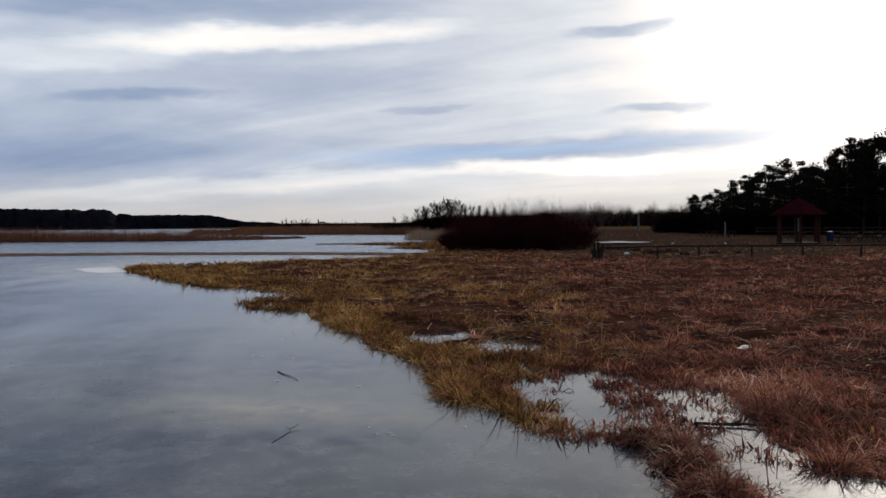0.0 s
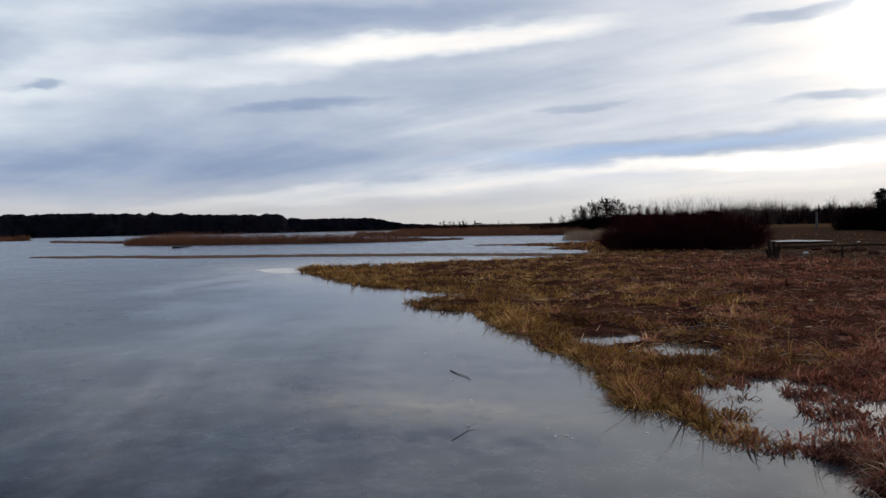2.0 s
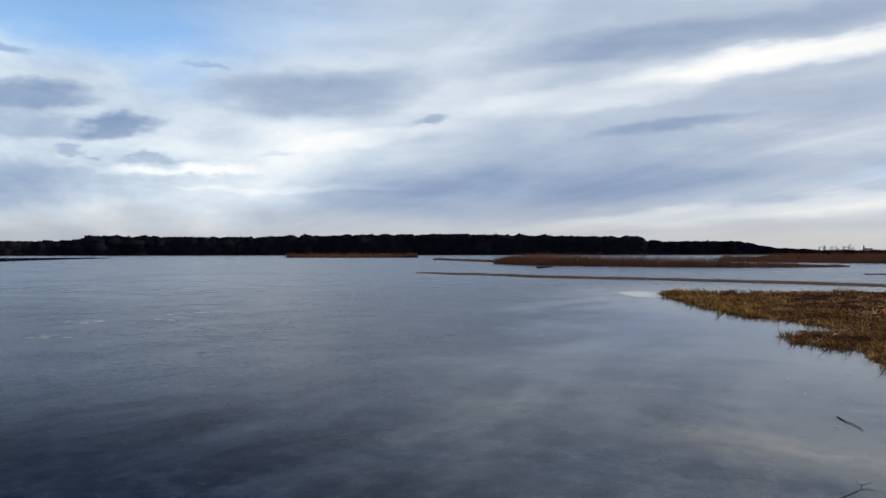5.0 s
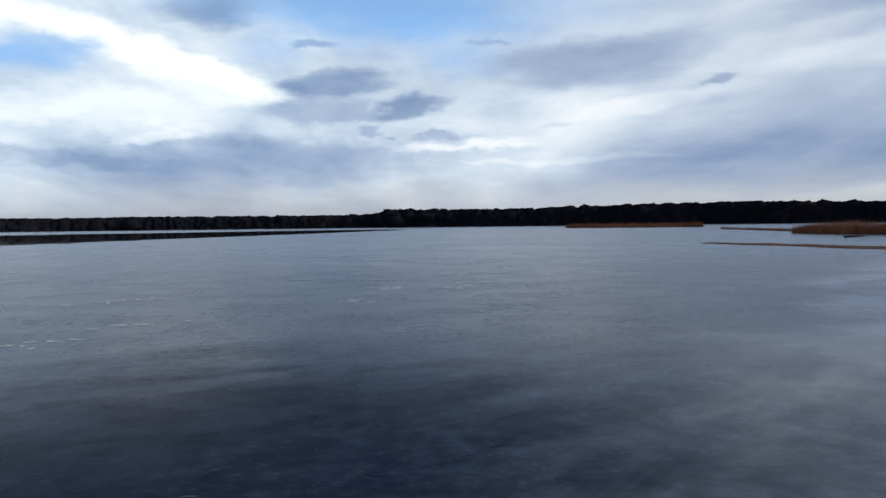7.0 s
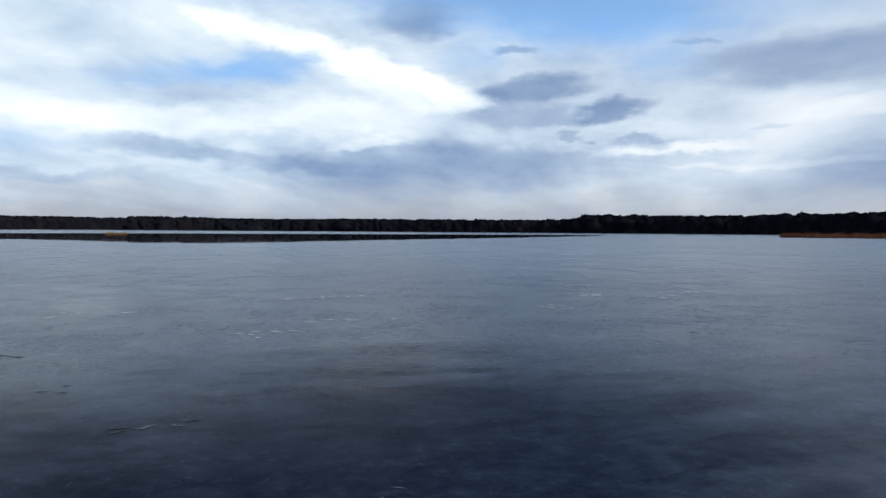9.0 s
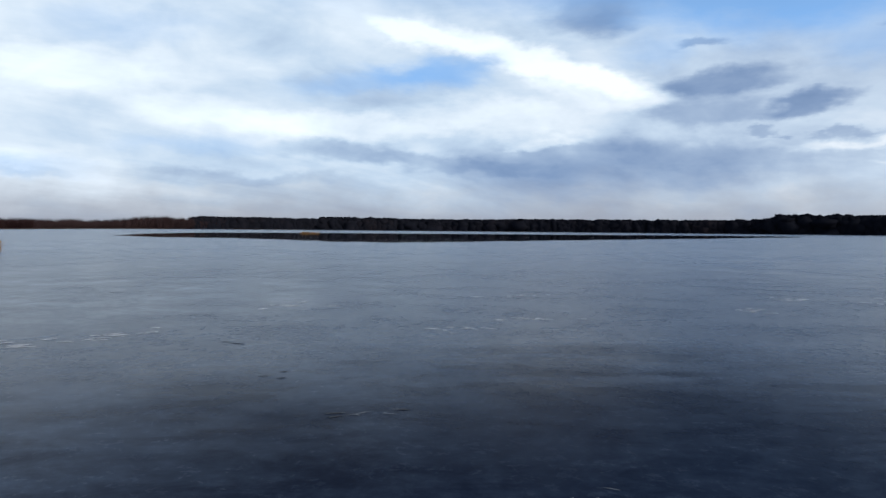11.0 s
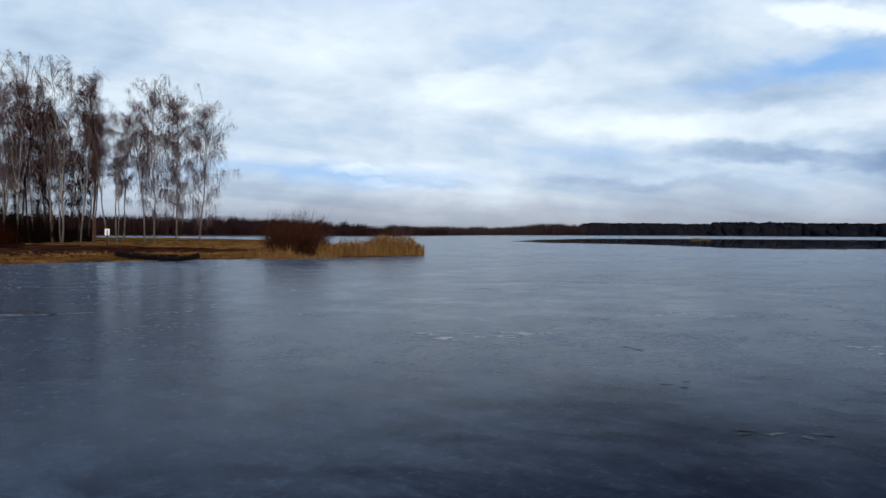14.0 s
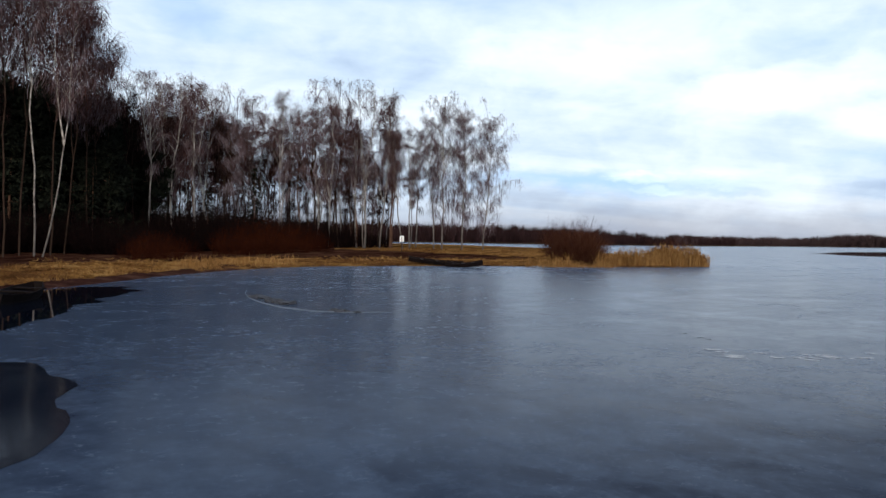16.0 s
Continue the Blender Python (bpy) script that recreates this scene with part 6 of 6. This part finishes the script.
def picnic_table():
    root = new("picnic_table")
    for k in range(4):
        bm = bmesh.new()
        box_bm(bm, (1.7, 0.17, 0.04), (0, -0.28 + 0.185 * k, 0.74), (0, 0, 0), 0.008)
        part("board", bm, M_WOOD, root)
    for sgn in (-1, 1):
        bm = bmesh.new()
        box_bm(bm, (1.7, 0.26, 0.05), (0, 0.72 * sgn, 0.44), (0, 0, 0), 0.008)
        part("bench", bm, M_WOOD, root)
        for e in (-0.6, 0.6):
            bm = bmesh.new()
            box_bm(bm, (0.08, 0.09, 0.95), (e, 0.34 * sgn, 0.37), (24 * sgn, 0, 0), 0.008)
            part("leg", bm, M_WOOD, root)
    for e in (-0.6, 0.6):
        bm = bmesh.new()
        box_bm(bm, (0.07, 1.6, 0.08), (e, 0, 0.38), (0, 0, 0), 0.008)
        part("brace", bm, M_WOOD, root)
    return root


def board_fence():
    """Short stretch of low red posts with pale boards."""
    root = tagged(new("board_fence"), "low playground fence of red posts and grey boards", "fence")
    a, b = polar(-18.4, 94), polar(-20.6, 90)
    for k in range(7):
        x, y = a + (b - a) * k / 6
        bm = bmesh.new()
        box_bm(bm, (0.11, 0.11, 0.85), (0, 0, 0.38), (0, 0, 20), 0.012)
        part("post", bm, M_REDPOST, root).matrix_basis = pose(x, y, height(x, y))
    yaw = math.degrees(math.atan2(*(b - a)[::-1]))
    for k in range(6):
        if k in (0, 3):
            continue
        x, y = a + (b - a) * (k + 0.5) / 6
        for z in (0.35, 0.65):
            bm = bmesh.new()
            box_bm(bm, (0.50, 0.03, 0.16), (0, 0, z), (0, 0, yaw), 0.006)
            part("board", bm, M_WOOD, root, "weathered grey board").matrix_basis = pose(x, y, height(x, y))


def back_fence():
    root = tagged(new("rail_fence"), "long dark two-rail fence behind the gazebo", "fence")
    pts = [polar(a, d) for a, d in ((-22.0, 98), (-23.4, 97), (-24.8, 96), (-26.2, 95), (-27.6, 94), (-29.0, 93), (-30.4, 92), (-31.8, 91))]
    for k, (x, y) in enumerate(pts):
        part("post", log_bm(1.1, 0.06, 0.055, 420 + k), M_WOOD, root).matrix_basis = pose(x, y, height(x, y) - 0.08)
    for k, (a, b) in enumerate(zip(pts, pts[1:])):
        for z in (0.55, 0.92):
            p, q = Vector((*a, height(*a) + z)), Vector((*b, height(*b) + z))
            d = q - p
            part("rail", log_bm(d.length + 0.1, 0.05, 0.045, 440 + k, "X"), M_WOOD, root).matrix_basis = Matrix.Translation(p) @ d.to_track_quat("X", "Z").to_matrix().to_4x4()


def tall_post(az, d, tall, r, material, label, name="post"):
    x, y = polar(az, d)
    o = part(name, log_bm(tall + 0.2, r, r * 0.85, 461), material)
    o.matrix_basis = pose(x, y, height(x, y) - 0.2)
    return tagged(o, label, "post")


def waste_bin():
    x, y = polar(-26.5, 66)
    root = tagged(new("waste_bin"), "blue waste bin on a stand beside the gazebo", "bin")
    root.matrix_basis = pose(x, y, height(x, y), 0, 0, 15) @ Matrix.Scale(0.72, 4)
    bm = bmesh.new()
    box_bm(bm, (0.55, 0.5, 0.95), (0, 0, 0.72), (0, 0, 0), 0.04)
    part("body", bm, M_BLUE, root)
    bm = bmesh.new()
    box_bm(bm, (0.6, 0.55, 0.08), (0, 0, 1.24), (4, 0, 0), 0.03)
    part("lid", bm, M_BLUE, root)
    for sx in (-0.2, 0.2):
        bm = bmesh.new()
        box_bm(bm, (0.06, 0.06, 0.34), (sx, 0, 0.14), (0, 0, 0), 0.008)
        part("leg", bm, M_WOOD, root)


def mounds():
    g = random.Random(5)
    spots = [(-12.2, 56), (-13.0, 55), (-14.8, 47), (-15.6, 48), (-16.4, 50), (-17.2, 45.5), (-19.2, 46), (-13.9, 52), (-21, 47)]
    for k, (az, d) in enumerate(spots):
        x, y = polar(az, d)
        bm = bmesh.new()
        bmesh.ops.create_icosphere(bm, subdivisions=2, radius=1.0)
        for v in bm.verts:
            v.co *= 1 + 0.25 * noise.noise(v.co * 2 + Vector((k, 0, 0)))
            v.co = Vector((v.co.x * 0.34, v.co.y * 0.30, v.co.z * 0.17))
        o = part("molehill", bm, M_SOIL)
        o.matrix_basis = pose(x, y, height(x, y) + 0.05, 0, 0, g.uniform(0, 360)) @ Matrix.Scale(g.uniform(0.8, 1.3), 4)
        tagged(o, "small dark heap of loose soil on the turf", "molehill", "molehills on the meadow")


def litter():
    for k, (az, d, w) in enumerate([(-16.5, 67, 0.13), (-20.0, 66, 0.13), (-26.9, 62, 0.12), (-13.3, 46, 0.2)]):
        x, y = polar(az, d)
        bm = bmesh.new()
        bmesh.ops.create_icosphere(bm, subdivisions=1, radius=1.0)
        for v in bm.verts:
            v.co *= 1 + 0.5 * noise.noise(v.co * 1.7 + Vector((k * 3, 1, 0)))
            v.co = Vector((v.co.x * w, v.co.y * w * 0.7, v.co.z * w * 0.45))
        o = part("scrap", bm, M_LITTER)
        o.matrix_basis = pose(x, y, height(x, y) + 0.05, 0, 0, k * 50)
        tagged(o, "crumpled white scrap lying on the turf", "litter", "scraps on the meadow")


# ---------------------------------------------------------------- the west bank's things
def warning_sign():
    x, y = polar(137.75, 84)
    root = tagged(new("sign"), "small white notice board on a wooden post", "sign")
    root.matrix_basis = pose(x, y, height(x, y) - 0.1, 0, 0, 140)
    part("post", log_bm(1.75, 0.045, 0.04, 501), M_WOOD, root)
    bm = bmesh.new()
    box_bm(bm, (0.46, 0.03, 0.64), (0, 0.06, 1.52), (0, 0, 0), 0.008)
    panel = part("panel", bm, M_PANEL, root, "white painted panel")
    for k, (w, z) in enumerate(((0.34, 1.70), (0.38, 1.58), (0.40, 1.50), (0.28, 1.42))):
        bm = bmesh.new()
        box_bm(bm, (w, 0.006, 0.022), (0, 0.081, z))
        part("bar", bm, M_INK, panel)


def boat(long, beam, deep, seed):
    """A flat-bottomed wooden boat, open, with thwarts."""
    root = new("rowing_boat")
    n, prof = 11, [(-1.0, 1.0), (-0.72, 0.0), (0.72, 0.0), (1.0, 1.0)]

    def shell(scale, lift):
        out = []
        for i in range(n):
            t = i / (n - 1)
            w = beam / 2 * (0.42 + 0.58 * math.sin(math.pi * min(1, 0.12 + t * 0.86)) ** 0.7) * (1 - 0.5 * max(0, t - 0.8) / 0.2) * scale
            rise = 0.05 * (2 * t - 1) ** 2
            out.append([Vector(((t - 0.5) * long * (1 if scale == 1 else 0.985), a * w, rise + b * deep * (1 + 0.25 * (2 * t - 1) ** 2) + (lift if b == 0 else 0))) for a, b in prof])
        return out

    bm = bmesh.new()
    o, i_ = shell(1.0, 0), shell(0.93, 0.035)
    ov, iv = [[bm.verts.new(p) for p in r] for r in o], [[bm.verts.new(p) for p in r] for r in i_]
    for a, b in zip(ov, ov[1:]):
        for j in range(3):
            bm.faces.new((a[j], a[j + 1], b[j + 1], b[j]))
    for a, b in zip(iv, iv[1:]):
        for j in range(3):
            bm.faces.new((a[j + 1], a[j], b[j], b[j + 1]))
    for a, b, c, d in zip(ov, ov[1:], iv, iv[1:]):
        bm.faces.new((a[0], b[0], d[0], c[0]))
        bm.faces.new((a[3], c[3], d[3], b[3]))
    for r, q in ((ov[0], iv[0]), (ov[-1], iv[-1])):
        bm.faces.new(r)
        bm.faces.new(q)
        bm.faces.new((r[0], r[3], q[3], q[0]))
    bmesh.ops.recalc_face_normals(bm, faces=bm.faces[:])
    part("hull", bm, M_TAR, root, "dark tarred plank hull")
    for t in (-0.26, 0.02, 0.30):
        bm = bmesh.new()
        box_bm(bm, (0.24, beam * 0.84, 0.035), (t * long, 0, deep * 0.78 + 0.05), (0, 0, 0), 0.006)
        part("thwart", bm, M_TAR, root)
    return root


def boats():
    a = boat(4.0, 1.1, 0.25, 1)
    x, y = polar(135.2, 56.4)
    a.matrix_basis = pose(x, y, 0.13, 6, 4.5, 137)
    tagged(a, "dark old wooden boat pulled half onto the bank", "boat")
    b = boat(2.6, 1.0, 0.26, 2)
    x, y = polar(133.1, 54.4)
    b.matrix_basis = pose(x, y, 0.02, -3, 5, 318)
    tagged(b, "smaller dark wooden boat frozen into the shore ice", "boat")
    c = boat(3.6, 1.1, 0.30, 3)
    c.matrix_basis = pose(-7.4, -24.57, -0.03, 2, -2, 233)
    tagged(c, "dark flat wooden boat lying in thawed water", "boat")


# ---------------------------------------------------------------- on the ice
def twig_on_ice(name, path, r, label, forks=()):
    pieces = [tube(np.column_stack([np.array(path), np.linspace(r, r * 1.6, len(path))]), np.linspace(r, r * 0.45, len(path)), 6)]
    for f in forks:
        pieces.append(tube(np.column_stack([np.array(f), np.linspace(r, 3 * r, len(f))]), np.linspace(r * 0.6, r * 0.3, len(f)), 5))
    o = part_raw(name, merge(pieces), M_WOOD, None, "", True)
    tagged(o, label, "stick")


def flecks(name, lines, per, spread, long, wide, material, label, z=0.004):
    """Thin irregular patches frozen onto the surface, in rows."""
    V, Q = [], []
    g = np.random.default_rng(len(lines) * 7 + per)
    for ax, ay, bx, by in lines:
        for _ in range(per):
            t = g.uniform(-0.15, 1.15)
            c = np.array([ax + (bx - ax) * t, ay + (by - ay) * t]) + g.normal(0, spread, 2)
            away = c / np.hypot(*c)
            along = np.array([-away[1], away[0]])
            turn = g.normal(0, 0.35)
            along = along * math.cos(turn) + away * math.sin(turn)
            away = np.array([-along[1], along[0]])
            l, w = long * g.uniform(0.25, 1.0) ** 1.3, wide * g.uniform(0.3, 1.0)
            k = len(V)
            m = 12
            for j in range(m):
                th = 2 * math.pi * j / m
                rr = g.uniform(0.55, 1.15)
                V.append((*(c + along * math.cos(th) * l * rr + away * math.sin(th) * w * rr), z))
            V.append((*c, z + 0.006))
            Q += [[k + m, k + j, k + (j + 1) % m] for j in range(m)]
    me = raw_mesh(name, V, Q, [material], smooth=True)
    tagged(new(name, me), label, "ice", kind="stuff")


def ring_of_slush():
    """The refrozen rim of an old opening, with dark lumps on it."""
    line = np.array([(-15.6, -25.6), (-14.3, -23.6), (-13.35, -21.8), (-12.7, -20.0), (-12.35, -18.4), (-12.45, -17.0), (-13.05, -16.2), (-13.9, -15.6)])
    V, Q = [], []
    n = 44
    for i in range(n):
        t = i / (n - 1) * (len(line) - 1)
        k = min(int(t), len(line) - 2)
        p = line[k] + (line[k + 1] - line[k]) * (t - k)
        away = p / np.hypot(*p)
        w = 0.36 * math.sin(math.pi * (0.04 + 0.94 * i / (n - 1))) ** 0.6 * (0.8 + 0.5 * noise.noise((t * 2.2, 0, 0)))
        for o in (-0.5, -0.15, 0.2, 0.5):
            V.append((*(p + away * w * o * 1.6), 0.004 if abs(o) > 0.3 else 0.012))
        if i:
            Q += [[(i - 1) * 4 + j, (i - 1) * 4 + j + 1, i * 4 + j + 1, i * 4 + j] for j in range(3)]
    tagged(new("ice_rim", raw_mesh("ice_rim", V, Q, [M_RIM], smooth=True)), "pale curved refrozen rim on the ice", "ice", kind="structure")
    g = random.Random(8)
    for k in range(24):
        t = g.choice((0.02, 0.06, 0.1, 0.15, 0.2, 0.26, 0.33, 0.4, 0.48, 0.9, 0.97)) + g.uniform(0, 0.05)
        x, y = -14.0 + 2.3 * t - 1.3 * t * t + g.uniform(-0.1, 0.1), -22.6 + 6.3 * t + g.uniform(-0.2, 0.2)
        r = g.uniform(0.10, 0.22) * (1.2 - 0.5 * t)
        bm = bmesh.new()
        bmesh.ops.create_icosphere(bm, subdivisions=2, radius=1.0)
        for v in bm.verts:
            v.co *= 1 + 0.7 * noise.noise(v.co * 1.7 + Vector((k, 3, 0)))
            v.co = Vector((v.co.x * r, v.co.y * r * 1.5, v.co.z * r * 0.4))
        o = part("mud_lump", bm, M_RIDGE)
        o.matrix_basis = pose(x, y, 0.008, 0, 0, g.uniform(0, 180))
        tagged(o, "dark lump of frozen mud and weed on the ice", "lump", "lumps on the ice rim")


distant_bare_trees()
church()
rail_fence()
gazebo()
for k, (az, d, turn) in enumerate([(-27.6, 70, 20), (-28.8, 72, 75), (-29.9, 70, 40), (-31.2, 73, 10)]):
    x, y = polar(az, d)
    if k == 0:
        bench_set = tagged(picnic_table(), "dark wooden picnic table with fixed benches", "table", "picnic tables")
        bench_set.matrix_basis = pose(x, y, height(x, y), 0, 0, turn)
    else:
        copy_thing(bench_set, pose(x, y, height(x, y), 0, 0, turn))
board_fence()
back_fence()
tall_post(-14.17, 150, 3.1, 0.22, M_CONCRETE, "pale concrete post at the meadow's far edge")
tall_post(-24.6, 75, 2.0, 0.06, M_CONCRETE, "thin pale metal post behind the gazebo")
waste_bin()
tall_post(-20.0, 88, 1.7, 0.10, M_CONCRETE, "pale stub post at the meadow playground")
mounds()
litter()
sheet("water", [tuple(polar(a, d)) for a, d in ((-10.8, 70), (-12.5, 73), (-14.6, 70.5), (-15.2, 68), (-13.2, 66), (-11, 67))], 0.305, M_RIM, "shallow frozen puddle on the meadow", wobble=1.0, seed=3)
warning_sign()
boats()
twig_on_ice("stick", [(-2.24, 10.8), (-2.1, 10.55), (-1.98, 10.42), (-1.85, 10.18)], 0.007, "dark broken stick frozen on the ice")
twig_on_ice("twig", [(-1.56, 7.36), (-1.51, 7.55), (-1.47, 7.72), (-1.49, 7.86), (-1.43, 8.02)], 0.0032, "thin bent dry twig lying on the ice", [[(-1.47, 7.72), (-1.40, 7.78), (-1.36, 7.76)], [(-1.49, 7.86), (-1.55, 7.92)]])
twig_on_ice("branch", [(2.46, 7.86), (2.66, 7.80), (2.88, 7.79), (3.1, 7.70)], 0.017, "rotten brown branch lying in melt water", [[(2.66, 7.80), (2.75, 7.70), (2.83, 7.64)]])
twig_on_ice("log", [(-53.4, 89.2), (-52.0, 89.4), (-50.9, 89.1)], 0.14, "dark log frozen far out in the lake")
ring_of_slush()
flecks("slush_flecks", [(-22.3, 3.0, -23.9, 4.3), (-17.2, 2.4, -17.8, 4.0), (-15.4, 1.0, -16, 1.6), (-14.1, -5.5, -14.6, -5.2), (-15.0, -5.0, -15.4, -4.6), (-20.1, -3.1, -20.4, -1.8),
                        (-19.1, 8.7, -19.6, 9.6), (-22.2, 11.8, -23.3, 11.9), (-21.1, 13.8, -22.7, 15.7), (-13.6, -6.2, -14, -6)], 7, 0.28, 0.30, 0.065, M_SLUSH, "small white flecks of frozen slush on the ice")
flecks("ice_marks", [(-23.4, -6.6, -24.2, -8.2), (-13.4, -3.0, -14.0, -2.6), (-8.5, -0.5, -9.1, 0.06), (-15.6, -8.2, -15.3, -7.5), (-20.2, -12.7, -21.0, -12.1), (-20.3, -16.0, -20.2, -15.6), (-14.0, 9.1, -13.3, 10.0),
                     (-10.9, -2.4, -10.9, -1.5), (-18.4, -5, -18, -4)], 3, 0.15, 0.20, 0.035, M_RIDGE, "thin dark cracks and ridges in the ice")
flecks("ice_cracks", [(-8.55, -0.35, -8.95, -0.25), (-8.95, 0.08, -8.6, 0.0), (-5.9, 1.3, -6.2, 1.7)], 3, 0.04, 0.15, 0.014, M_RIM, "short pale cracks in the dark clear ice")
flecks("ice_shards", [(-1.95, 11.5, -1.1, 8.8), (-0.75, 8.1, -0.5, 7.6), (-3.5, 14.5, -2.4, 12)], 6, 0.35, 0.04, 0.018, M_SLUSH, "tiny pale shards of ice near the sedge")
